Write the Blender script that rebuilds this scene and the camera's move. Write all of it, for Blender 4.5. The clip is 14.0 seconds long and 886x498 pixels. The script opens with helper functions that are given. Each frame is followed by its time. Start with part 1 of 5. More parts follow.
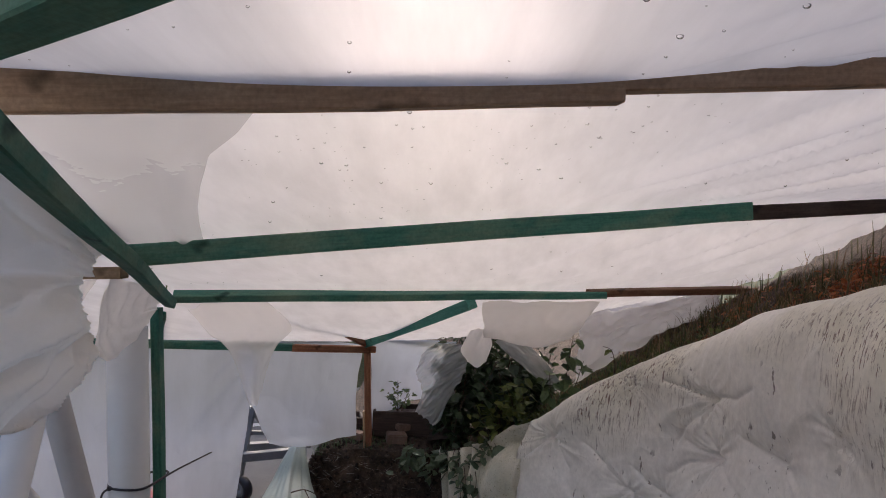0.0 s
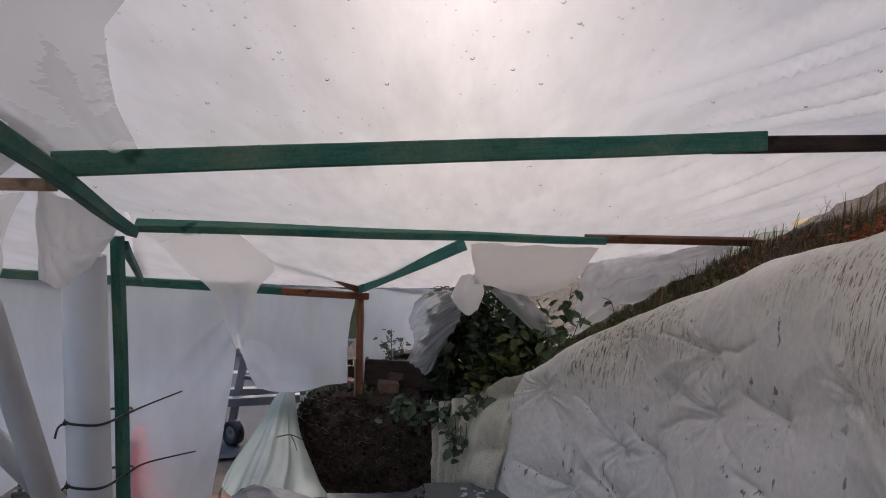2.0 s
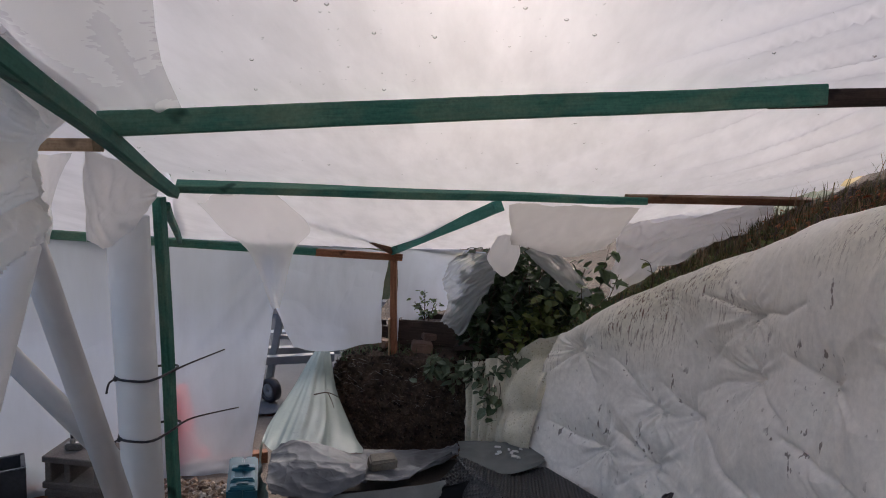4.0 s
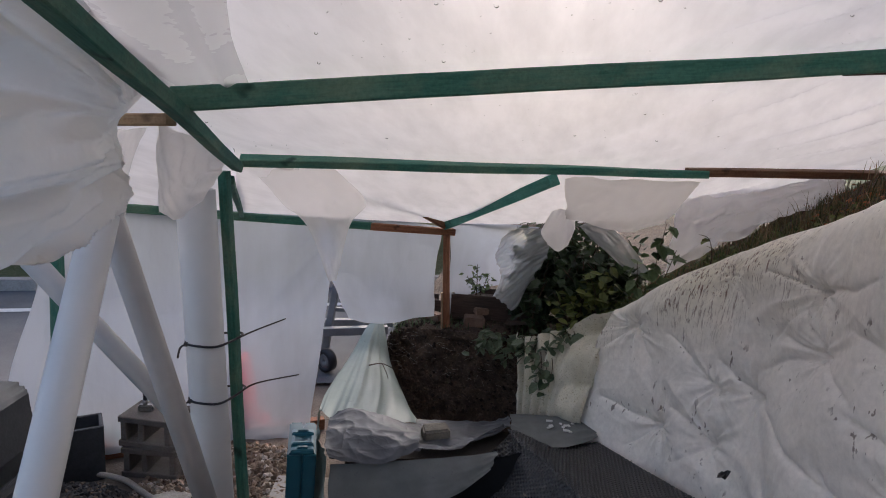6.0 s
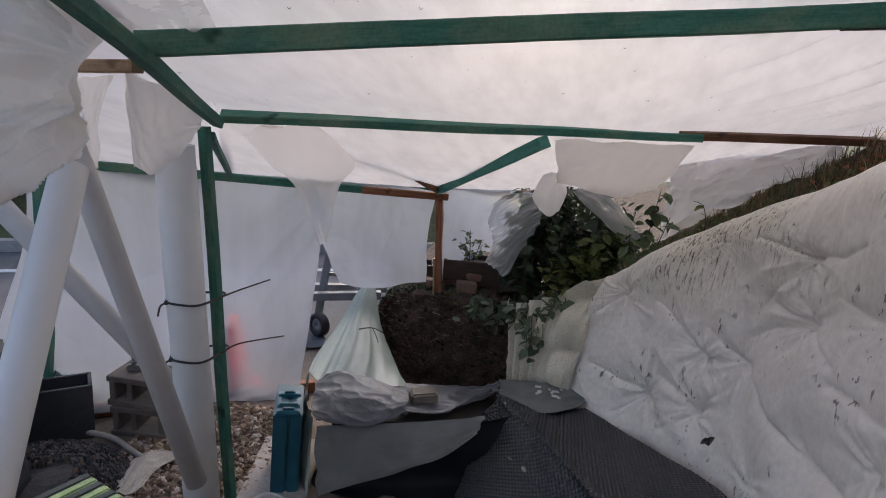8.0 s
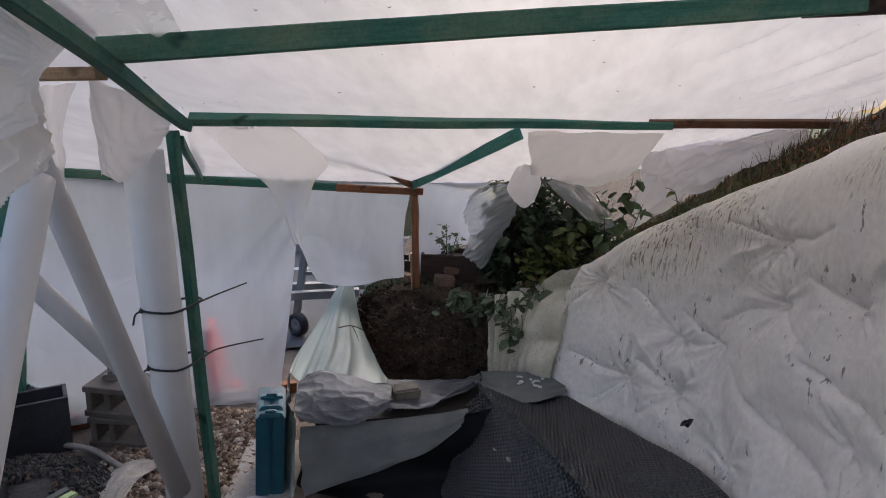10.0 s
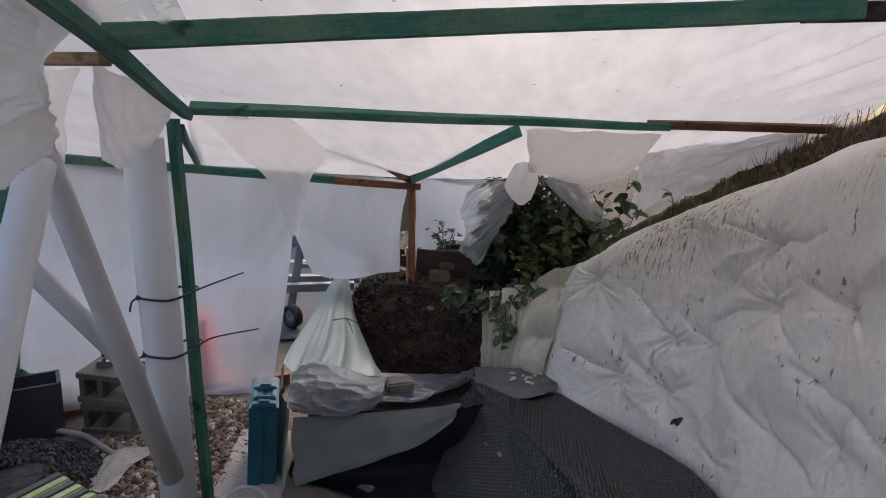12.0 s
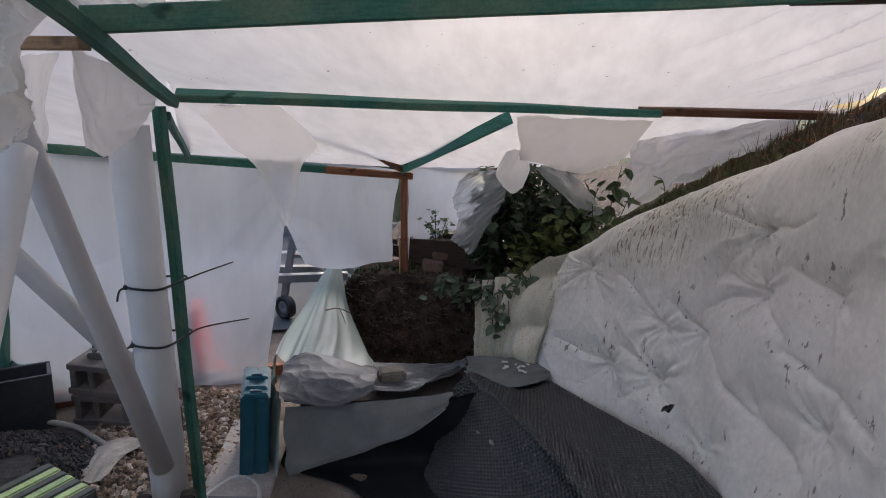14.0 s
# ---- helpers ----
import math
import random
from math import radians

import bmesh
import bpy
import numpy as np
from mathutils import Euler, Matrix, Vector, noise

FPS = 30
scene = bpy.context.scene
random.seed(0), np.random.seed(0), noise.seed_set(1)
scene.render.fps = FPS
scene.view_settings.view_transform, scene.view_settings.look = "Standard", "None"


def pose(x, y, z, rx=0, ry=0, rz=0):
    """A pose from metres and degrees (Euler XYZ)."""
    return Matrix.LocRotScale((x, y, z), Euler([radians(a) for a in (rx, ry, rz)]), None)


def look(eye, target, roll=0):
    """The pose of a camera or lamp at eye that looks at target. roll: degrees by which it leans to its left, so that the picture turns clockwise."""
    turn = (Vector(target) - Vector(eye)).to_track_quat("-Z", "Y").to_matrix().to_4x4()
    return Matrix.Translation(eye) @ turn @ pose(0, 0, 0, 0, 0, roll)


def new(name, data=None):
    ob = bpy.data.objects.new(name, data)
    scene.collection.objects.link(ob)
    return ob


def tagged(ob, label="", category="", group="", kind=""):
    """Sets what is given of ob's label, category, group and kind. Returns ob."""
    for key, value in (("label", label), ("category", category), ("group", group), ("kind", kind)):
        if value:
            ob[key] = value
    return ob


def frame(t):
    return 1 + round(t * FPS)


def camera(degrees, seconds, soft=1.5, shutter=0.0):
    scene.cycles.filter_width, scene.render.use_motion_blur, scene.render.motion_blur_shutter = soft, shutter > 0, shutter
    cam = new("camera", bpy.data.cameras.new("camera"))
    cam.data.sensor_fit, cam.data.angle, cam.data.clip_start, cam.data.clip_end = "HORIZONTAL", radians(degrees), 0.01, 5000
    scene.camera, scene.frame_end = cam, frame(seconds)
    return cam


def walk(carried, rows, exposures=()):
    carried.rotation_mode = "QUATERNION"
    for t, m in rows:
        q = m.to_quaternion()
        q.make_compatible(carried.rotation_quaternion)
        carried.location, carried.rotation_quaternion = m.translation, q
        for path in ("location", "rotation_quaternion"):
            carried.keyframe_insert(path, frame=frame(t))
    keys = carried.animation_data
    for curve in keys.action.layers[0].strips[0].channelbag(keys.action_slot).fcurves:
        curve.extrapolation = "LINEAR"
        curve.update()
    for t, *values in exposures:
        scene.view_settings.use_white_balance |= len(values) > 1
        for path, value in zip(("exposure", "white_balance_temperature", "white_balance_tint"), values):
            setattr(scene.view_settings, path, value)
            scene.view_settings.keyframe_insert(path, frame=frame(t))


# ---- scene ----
cam = camera(71.5, 14.0, 1.0)
METRES, EYE, TILT, LEAN, TURN = 0.612, 1.957, -1.0, -3.0, 0.0
ROWS = [
    (0.0, 0.0, 0.0, 0.0, -0.0, 0.0, 0.0),
    (0.5, 0.1083, 0.0841, -0.0244, -0.67, -0.3, -1.08),
    (1.0, 0.2273, 0.2642, -0.1084, 0.41, -1.52, -0.99),
    (1.5, 0.2148, 0.2876, -0.1475, 1.27, -2.88, -1.01),
    (2.0, 0.1885, 0.2802, -0.1391, 1.53, -3.83, -1.52),
    (2.5, 0.1613, 0.2977, -0.141, 2.02, -4.61, -1.76),
    (3.0, 0.1451, 0.3161, -0.1538, 2.68, -5.57, -1.61),
    (5.5, 0.101, 0.2819, -0.1483, 7.05, -9.31, -0.9),
    (6.0, 0.0939, 0.2752, -0.1682, 8.65, -9.68, -0.92),
    (6.5, 0.061, 0.2703, -0.2041, 10.27, -10.34, -1.6),
    (7.0, 0.0651, 0.2698, -0.2062, 10.99, -11.0, -2.28),
    (7.5, 0.1156, 0.3099, -0.2348, 10.84, -11.95, -2.42),
    (8.0, 0.1854, 0.3427, -0.2255, 9.01, -12.48, -1.66),
    (8.5, 0.2105, 0.3614, -0.2176, 7.26, -12.83, -0.05),
    (11.0, 0.1581, 0.3276, -0.1995, 5.84, -13.28, -0.49),
    (11.5, 0.1603, 0.3212, -0.2086, 6.07, -13.37, -1.13),
    (12.0, 0.1684, 0.3171, -0.2099, 6.19, -13.49, -1.41),
    (12.5, 0.1812, 0.3215, -0.2138, 6.25, -13.62, -1.39),
    (13.0, 0.1965, 0.3242, -0.2199, 6.16, -13.76, -1.31),
    (13.5, 0.2083, 0.3305, -0.2284, 5.98, -13.99, -1.22),
    (14.0, 0.204, 0.3339, -0.2329, 5.79, -14.28, -1.23),
]
walk(cam, [(t, pose(0, 0, EYE, TILT, LEAN, TURN) @ pose(METRES * x, METRES * y, METRES * z, 90 + pitch, roll, yaw)) for t, x, y, z, yaw, pitch, roll in ROWS],
     [(0.0, 0.94, 6350, 15), (1.2, 0.85, 6080, 13), (3.2, 0.92, 6050, 13), (5.4, 1.04, 6110, 13), (14.0, 1.10, 6010, 12)])

# ---- world, sun, exposure ----
world = bpy.data.worlds.new("sky")
scene.world = world
world.use_nodes = True
wn = world.node_tree
sky = wn.nodes.new("ShaderNodeTexSky")
sky.sky_type = 'NISHITA'
sky.sun_disc = False
sky.sun_elevation = radians(29)
sky.sun_rotation = radians(-2)
sky.air_density = 1.0
sky.dust_density = 4.5
sky.ozone_density = 1.0
wbg = wn.nodes["Background"]
wbg.inputs["Strength"].default_value = 0.13
wn.links.new(sky.outputs[0], wbg.inputs["Color"])

sun = new("sun", bpy.data.lights.new("sun", 'SUN'))
sun.data.energy = 0.6
sun.data.angle = radians(20)
sun.data.color = (1.0, 0.86, 0.78)
sun.matrix_world = look((-0.3, 8.7, 4.85), (0, 0, 0))


# ---- materials ----
def mat(name):
    m = bpy.data.materials.new(name)
    m.use_nodes = True
    nt = m.node_tree
    nt.nodes.clear()
    out = nt.nodes.new("ShaderNodeOutputMaterial")
    return m, nt, out


def tex_noise(nt, scale, detail=4.0, rough=0.55, stretch=None, coord="Object", dist=0.0):
    tc = nt.nodes.new("ShaderNodeTexCoord")
    src = tc.outputs[coord]
    if stretch:
        mp = nt.nodes.new("ShaderNodeMapping")
        mp.inputs["Scale"].default_value = stretch
        nt.links.new(src, mp.inputs["Vector"])
        src = mp.outputs["Vector"]
    n = nt.nodes.new("ShaderNodeTexNoise")
    n.inputs["Scale"].default_value = scale
    n.inputs["Detail"].default_value = detail
    n.inputs["Roughness"].default_value = rough
    n.inputs["Distortion"].default_value = dist
    nt.links.new(src, n.inputs["Vector"])
    return n.outputs["Fac"]


def creases(nt, scale, detail=2.0, stretch=None):
    """Sharp branching creases for relief."""
    tc = nt.nodes.new("ShaderNodeTexCoord")
    src = tc.outputs["Object"]
    if stretch:
        mp = nt.nodes.new("ShaderNodeMapping")
        mp.inputs["Scale"].default_value = stretch
        nt.links.new(src, mp.inputs["Vector"])
        src = mp.outputs["Vector"]
    n = nt.nodes.new("ShaderNodeTexNoise")
    n.noise_type = 'RIDGED_MULTIFRACTAL'
    n.inputs["Scale"].default_value = scale
    n.inputs["Detail"].default_value = detail
    n.inputs["Roughness"].default_value = 0.5
    n.inputs["Offset"].default_value = 0.9
    n.inputs["Gain"].default_value = 1.4
    n.inputs["Distortion"].default_value = 0.3
    nt.links.new(src, n.inputs["Vector"])
    return n.outputs["Fac"]


def ramp(nt, fac, stops):
    r = nt.nodes.new("ShaderNodeValToRGB")
    els = r.color_ramp.elements
    while len(els) < len(stops):
        els.new(0.5)
    for e, (p, c) in zip(els, stops):
        e.position = p
        e.color = (*c, 1) if len(c) == 3 else c
    nt.links.new(fac, r.inputs["Fac"])
    return r.outputs["Color"]


def mixc(nt, fac, a, b, blend='MIX'):
    n = nt.nodes.new("ShaderNodeMix")
    n.data_type = 'RGBA'
    n.blend_type = blend
    for sock, v in ((n.inputs["Factor"], fac), (n.inputs[6], a), (n.inputs[7], b)):
        if hasattr(v, "is_output"):
            nt.links.new(v, sock)
        elif isinstance(v, tuple):
            sock.default_value = (*v, 1)
        else:
            sock.default_value = v
    return n.outputs[2]


def bump(nt, height, strength=0.3, distance=0.01):
    b = nt.nodes.new("ShaderNodeBump")
    b.inputs["Strength"].default_value = strength
    b.inputs["Distance"].default_value = distance
    nt.links.new(height, b.inputs["Height"])
    return b.outputs["Normal"]


def principled(nt, out, color, rough=0.6, metal=0.0, normal=None, spec=0.5):
    p = nt.nodes.new("ShaderNodeBsdfPrincipled")
    if hasattr(color, "is_output"):
        nt.links.new(color, p.inputs["Base Color"])
    else:
        p.inputs["Base Color"].default_value = (*color, 1)
    if hasattr(rough, "is_output"):
        nt.links.new(rough, p.inputs["Roughness"])
    else:
        p.inputs["Roughness"].default_value = rough
    p.inputs["Metallic"].default_value = metal
    p.inputs["Specular IOR Level"].default_value = spec
    if normal is not None:
        nt.links.new(normal, p.inputs["Normal"])
    nt.links.new(p.outputs[0], out.inputs["Surface"])
    return p


def mottled(name, c1, c2, scale=6.0, fine=60.0, rough=0.7, bump_s=0.3, bump_d=0.004, stretch=None, c3=None, metal=0.0, spec=0.5, grain=1.0):
    """Two-scale surface: broad patches and fine grain, with relief."""
    m, nt, out = mat(name)
    a = tex_noise(nt, scale, 5, 0.6, stretch)
    b = tex_noise(nt, fine, 4, 0.6, stretch)
    col = ramp(nt, a, [(0.3, c1), (0.7, c2)])
    if c3:
        col = mixc(nt, ramp(nt, b, [(0.55, (0, 0, 0)), (0.7, (1, 1, 1))]), col, c3)
    lo, hi = 1 - 0.28 * grain, 1 + 0.12 * grain
    shade = ramp(nt, b, [(0.25, (lo, lo, lo)), (0.75, (hi, hi, hi))])
    col = mixc(nt, 1.0, col, shade, 'MULTIPLY')
    principled(nt, out, col, rough, metal, bump(nt, b, bump_s, bump_d), spec)
    return m


def wood(name, c1, c2, worn, amount=0.5, rough=0.75):
    """Sawn timber: grain along the piece's own x, stain rubbed off in patches, knots."""
    m, nt, out = mat(name)
    g = tex_noise(nt, 14, 6, 0.6, (0.6, 9, 9), dist=0.6)
    p = tex_noise(nt, 5, 5, 0.65, (0.8, 2.0, 2.0))
    k = tex_noise(nt, 9, 2, 0.4, (1.0, 1.6, 1.6))
    f = tex_noise(nt, 120, 4, 0.6)
    col = ramp(nt, g, [(0.3, c1), (0.68, c2)])
    col = mixc(nt, ramp(nt, p, [(0.62 - amount * 0.2, (0, 0, 0)), (0.9 - amount * 0.1, (0.8, 0.8, 0.8))]), col, worn)
    col = mixc(nt, ramp(nt, k, [(0.70, (0, 0, 0)), (0.78, (0.85, 0.85, 0.85))]), col, tuple(v * 0.3 for v in c1))
    col = mixc(nt, 1.0, col, ramp(nt, f, [(0.3, (0.8, 0.8, 0.8)), (0.7, (1.1, 1.1, 1.1))]), 'MULTIPLY')
    principled(nt, out, col, rough, 0, bump(nt, g, 0.35, 0.003), 0.3)
    return m


def film_mat(name, tint, w_trans, w_refr, w_clear, w_diff, w_gloss, rough=0.4, folds=(5.0, (1, 1, 1)), bs=0.4, streak=None, crumple=0.0, ior=1.12):
    """Milky polythene: scatters most of the light that passes, shows a little of what is behind, and shines."""
    m, nt, out = mat(name)
    n1 = tex_noise(nt, folds[0], 5, 0.55, folds[1])
    n2 = tex_noise(nt, folds[0] * 7, 3, 0.5, folds[1])
    haze = tex_noise(nt, 2.2, 3, 0.5)
    h = nt.nodes.new("ShaderNodeMath")
    h.operation = 'MULTIPLY_ADD'
    nt.links.new(n2, h.inputs[0])
    h.inputs[1].default_value = 0.04
    nt.links.new(n1, h.inputs[2])
    hh = h.outputs[0]
    if crumple:
        k = nt.nodes.new("ShaderNodeMath")
        k.operation = 'MULTIPLY_ADD'
        nt.links.new(creases(nt, crumple, 2.5), k.inputs[0])
        k.inputs[1].default_value = 0.5
        nt.links.new(hh, k.inputs[2])
        hh = k.outputs[0]
    nrm = bump(nt, hh, bs, 0.03)
    col = ramp(nt, haze, [(0.3, tuple(v * 0.93 for v in tint)), (0.7, tint)])
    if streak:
        # shading of wrinkles across the sheet, painted into the tint as darker streaks
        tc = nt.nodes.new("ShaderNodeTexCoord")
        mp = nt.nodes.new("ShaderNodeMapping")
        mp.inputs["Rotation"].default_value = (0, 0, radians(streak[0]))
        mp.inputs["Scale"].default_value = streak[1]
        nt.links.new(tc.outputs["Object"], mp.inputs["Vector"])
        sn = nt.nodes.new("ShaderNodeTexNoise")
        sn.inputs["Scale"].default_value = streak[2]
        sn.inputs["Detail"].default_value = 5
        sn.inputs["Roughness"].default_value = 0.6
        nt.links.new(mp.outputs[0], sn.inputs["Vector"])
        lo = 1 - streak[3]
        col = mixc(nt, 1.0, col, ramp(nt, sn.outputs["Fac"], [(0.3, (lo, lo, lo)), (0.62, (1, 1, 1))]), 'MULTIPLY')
    parts = []
    for kind, w in (("ShaderNodeBsdfTranslucent", w_trans), ("ShaderNodeBsdfRefraction", w_refr), ("ShaderNodeBsdfTransparent", w_clear),
                    ("ShaderNodeBsdfDiffuse", w_diff), ("ShaderNodeBsdfGlossy", w_gloss)):
        if w <= 0:
            continue
        s = nt.nodes.new(kind)
        nt.links.new(col, s.inputs["Color"])
        if "Normal" in s.inputs:
            nt.links.new(nrm, s.inputs["Normal"])
        if kind.endswith("Refraction"):
            s.inputs["Roughness"].default_value = rough
            s.inputs["IOR"].default_value = ior
        if kind.endswith("Glossy"):
            s.inputs["Roughness"].default_value = 0.3
        parts.append((s.outputs[0], w))
    acc, tot = parts[0]
    for s, w in parts[1:]:
        mx = nt.nodes.new("ShaderNodeMixShader")
        tot += w
        mx.inputs[0].default_value = w / tot
        nt.links.new(acc, mx.inputs[1])
        nt.links.new(s, mx.inputs[2])
        acc = mx.outputs[0]
    nt.links.new(acc, out.inputs["Surface"])
    return m


def leaf_mat(name, c1, c2, c3=None):
    m, nt, out = mat(name)
    oi = nt.nodes.new("ShaderNodeNewGeometry")
    col = ramp(nt, oi.outputs["Random Per Island"], [(0.0, c1), (0.55, c2), (1.0, c3 or c2)])
    n = tex_noise(nt, 90, 3)
    col = mixc(nt, 1.0, col, ramp(nt, n, [(0.3, (0.75, 0.75, 0.75)), (0.7, (1.15, 1.15, 1.15))]), 'MULTIPLY')
    p = principled(nt, out, col, 0.5, 0, bump(nt, n, 0.2, 0.003), 0.4)
    t = nt.nodes.new("ShaderNodeBsdfTranslucent")
    nt.links.new(col, t.inputs["Color"])
    mx = nt.nodes.new("ShaderNodeMixShader")
    mx.inputs[0].default_value = 0.25
    nt.links.new(p.outputs[0], mx.inputs[1])
    nt.links.new(t.outputs[0], mx.inputs[2])
    nt.links.new(mx.outputs[0], out.inputs["Surface"])
    return m


M_GREEN = wood("green_stained_wood", (0.028, 0.120, 0.088), (0.058, 0.195, 0.145), (0.20, 0.27, 0.18), 0.8)
M_RAFTER = wood("worn_green_wood", (0.042, 0.160, 0.118), (0.085, 0.25, 0.188), (0.26, 0.33, 0.22), 0.85)
M_TEALW = wood("pale_green_wood", (0.05, 0.22, 0.18), (0.10, 0.32, 0.26), (0.2, 0.3, 0.22), 0.3)
M_BROWN = wood("brown_wood", (0.10, 0.045, 0.025), (0.20, 0.10, 0.055), (0.26, 0.16, 0.10), 0.5)
M_TAN = wood("weathered_brown_wood", (0.40, 0.26, 0.16), (0.54, 0.37, 0.24), (0.56, 0.42, 0.29), 0.5)
M_DARKW = wood("dark_wet_wood", (0.035, 0.024, 0.02), (0.075, 0.05, 0.04), (0.12, 0.09, 0.075), 0.3)
M_RAW = wood("raw_wood", (0.30, 0.19, 0.11), (0.42, 0.29, 0.18), (0.45, 0.33, 0.22), 0.4)
M_REDW = wood("red_brown_wood", (0.20, 0.075, 0.04), (0.34, 0.15, 0.08), (0.36, 0.2, 0.12), 0.4)

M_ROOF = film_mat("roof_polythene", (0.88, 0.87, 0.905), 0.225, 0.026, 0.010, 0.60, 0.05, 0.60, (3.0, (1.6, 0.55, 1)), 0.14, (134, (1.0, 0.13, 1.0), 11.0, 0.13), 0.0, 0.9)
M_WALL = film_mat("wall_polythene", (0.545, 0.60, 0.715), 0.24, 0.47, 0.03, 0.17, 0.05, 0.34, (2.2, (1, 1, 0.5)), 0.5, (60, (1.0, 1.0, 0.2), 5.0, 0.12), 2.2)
M_FLAP = film_mat("folded_polythene", (0.92, 0.89, 0.85), 0.46, 0.10, 0.0, 0.36, 0.07, 0.5, (4.0, (1, 1, 1)), 0.6, None, 2.4)
M_CREAM = film_mat("cream_polythene", (0.82, 0.79, 0.75), 0.36, 0.12, 0.22, 0.26, 0.04, 0.5, (4.0, (1, 1, 1)), 0.25, None, 1.6)
M_THIN = film_mat("thin_polythene", (0.95, 0.93, 0.90), 0.24, 0.22, 0.45, 0.06, 0.04, 0.45, (4.0, (1, 1, 1)), 0.3, None, 2.5)
M_CRUMPLE = film_mat("crumpled_polythene", (0.94, 0.92, 0.91), 0.40, 0.02, 0.02, 0.52, 0.10, 0.5, (4.0, (1, 1, 1)), 0.6, None, 4.5)
M_BUNCH = film_mat("bunched_polythene", (0.97, 0.93, 0.87), 0.44, 0.08, 0.0, 0.40, 0.10, 0.5, (4.0, (1, 1, 1)), 0.9, None, 2.6)
M_LAP = film_mat("lapped_polythene", (0.93, 0.93, 0.91), 0.24, 0.10, 0.52, 0.08, 0.03, 0.5, (3.0, (1, 1, 1)), 0.3, None, 1.2)
M_BAG = film_mat("clear_polythene", (0.80, 0.82, 0.83), 0.10, 0.05, 0.56, 0.11, 0.18, 0.3, (8.0, (1, 1, 1)), 0.8, None, 7.0)


def sheet_mat(name, c1, c2, scale, rough, crease, strength, spec=0.5):
    """Plastic sheeting: smooth colour with sharp crumple creases and a little dirt."""
    m, nt, out = mat(name)
    a = tex_noise(nt, scale, 5, 0.6)
    d = tex_noise(nt, 40, 4, 0.65)
    col = ramp(nt, a, [(0.3, c1), (0.7, c2)])
    col = mixc(nt, ramp(nt, d, [(0.60, (0, 0, 0)), (0.72, (0.45, 0.45, 0.45))]), col, tuple(v * 0.5 for v in c1))
    principled(nt, out, col, rough, 0, bump(nt, creases(nt, crease, 3.0), strength, 0.012), spec)
    return m


def tarp_mat():
    """White woven tarpaulin, soiled: brown runs from the top edge, specks and a greenish bloom."""
    m, nt, out = mat("white_tarpaulin")
    big = tex_noise(nt, 2.5, 5, 0.6)
    fine = tex_noise(nt, 45, 5, 0.65)
    runs = tex_noise(nt, 95, 5, 0.72, (1.0, 1.0, 0.14))
    speck = tex_noise(nt, 38, 3, 0.55, (1, 1, 0.5))
    where = tex_noise(nt, 1.7, 3, 0.5)
    tc = nt.nodes.new("ShaderNodeTexCoord")
    sep = nt.nodes.new("ShaderNodeSeparateXYZ")
    nt.links.new(tc.outputs["UV"], sep.inputs[0])
    top = ramp(nt, sep.outputs["Y"], [(0.44, (0, 0, 0)), (0.575, (1, 1, 1)), (0.67, (1, 1, 1)), (0.75, (0.1, 0.1, 0.1))])
    edge = ramp(nt, sep.outputs["Y"], [(0.80, (0, 0, 0)), (0.92, (1, 1, 1))])
    col = ramp(nt, big, [(0.3, (0.83, 0.785, 0.735)), (0.7, (0.91, 0.875, 0.825))])
    band = ramp(nt, sep.outputs["Y"], [(0.42, (0, 0, 0)), (0.64, (1, 1, 1))])
    grn = mixc(nt, 1.0, ramp(nt, where, [(0.36, (0.25, 0.25, 0.25)), (0.60, (0.8, 0.8, 0.8))]), band, 'MULTIPLY')
    col = mixc(nt, grn, col, (0.76, 0.70, 0.54))
    r = mixc(nt, 1.0, ramp(nt, runs, [(0.535, (0, 0, 0)), (0.60, (0.95, 0.95, 0.95))]), top, 'MULTIPLY')
    r = mixc(nt, 1.0, r, ramp(nt, where, [(0.43, (0.05, 0.05, 0.05)), (0.55, (1, 1, 1))]), 'MULTIPLY')
    col = mixc(nt, r, col, (0.15, 0.075, 0.045))
    e = mixc(nt, 1.0, edge, ramp(nt, fine, [(0.45, (0, 0, 0)), (0.6, (0.8, 0.8, 0.8))]), 'MULTIPLY')
    col = mixc(nt, e, col, (0.30, 0.22, 0.15))
    s = mixc(nt, 1.0, ramp(nt, speck, [(0.63, (0, 0, 0)), (0.66, (0.8, 0.8, 0.8))]), ramp(nt, tex_noise(nt, 5, 3, 0.6), [(0.5, (0, 0, 0)), (0.6, (1, 1, 1))]), 'MULTIPLY')
    col = mixc(nt, s, col, (0.16, 0.12, 0.10))
    col = mixc(nt, 1.0, col, ramp(nt, fine, [(0.3, (0.88, 0.88, 0.88)), (0.7, (1.05, 1.05, 1.05))]), 'MULTIPLY')
    cz = nt.nodes.new("ShaderNodeMath")
    cz.operation = 'MULTIPLY_ADD'
    nt.links.new(fine, cz.inputs[0])
    cz.inputs[1].default_value = 0.05
    nt.links.new(creases(nt, 3.0, 2.5), cz.inputs[2])
    principled(nt, out, col, 0.42, 0, bump(nt, cz.outputs[0], 0.8, 0.013), 0.45)
    return m


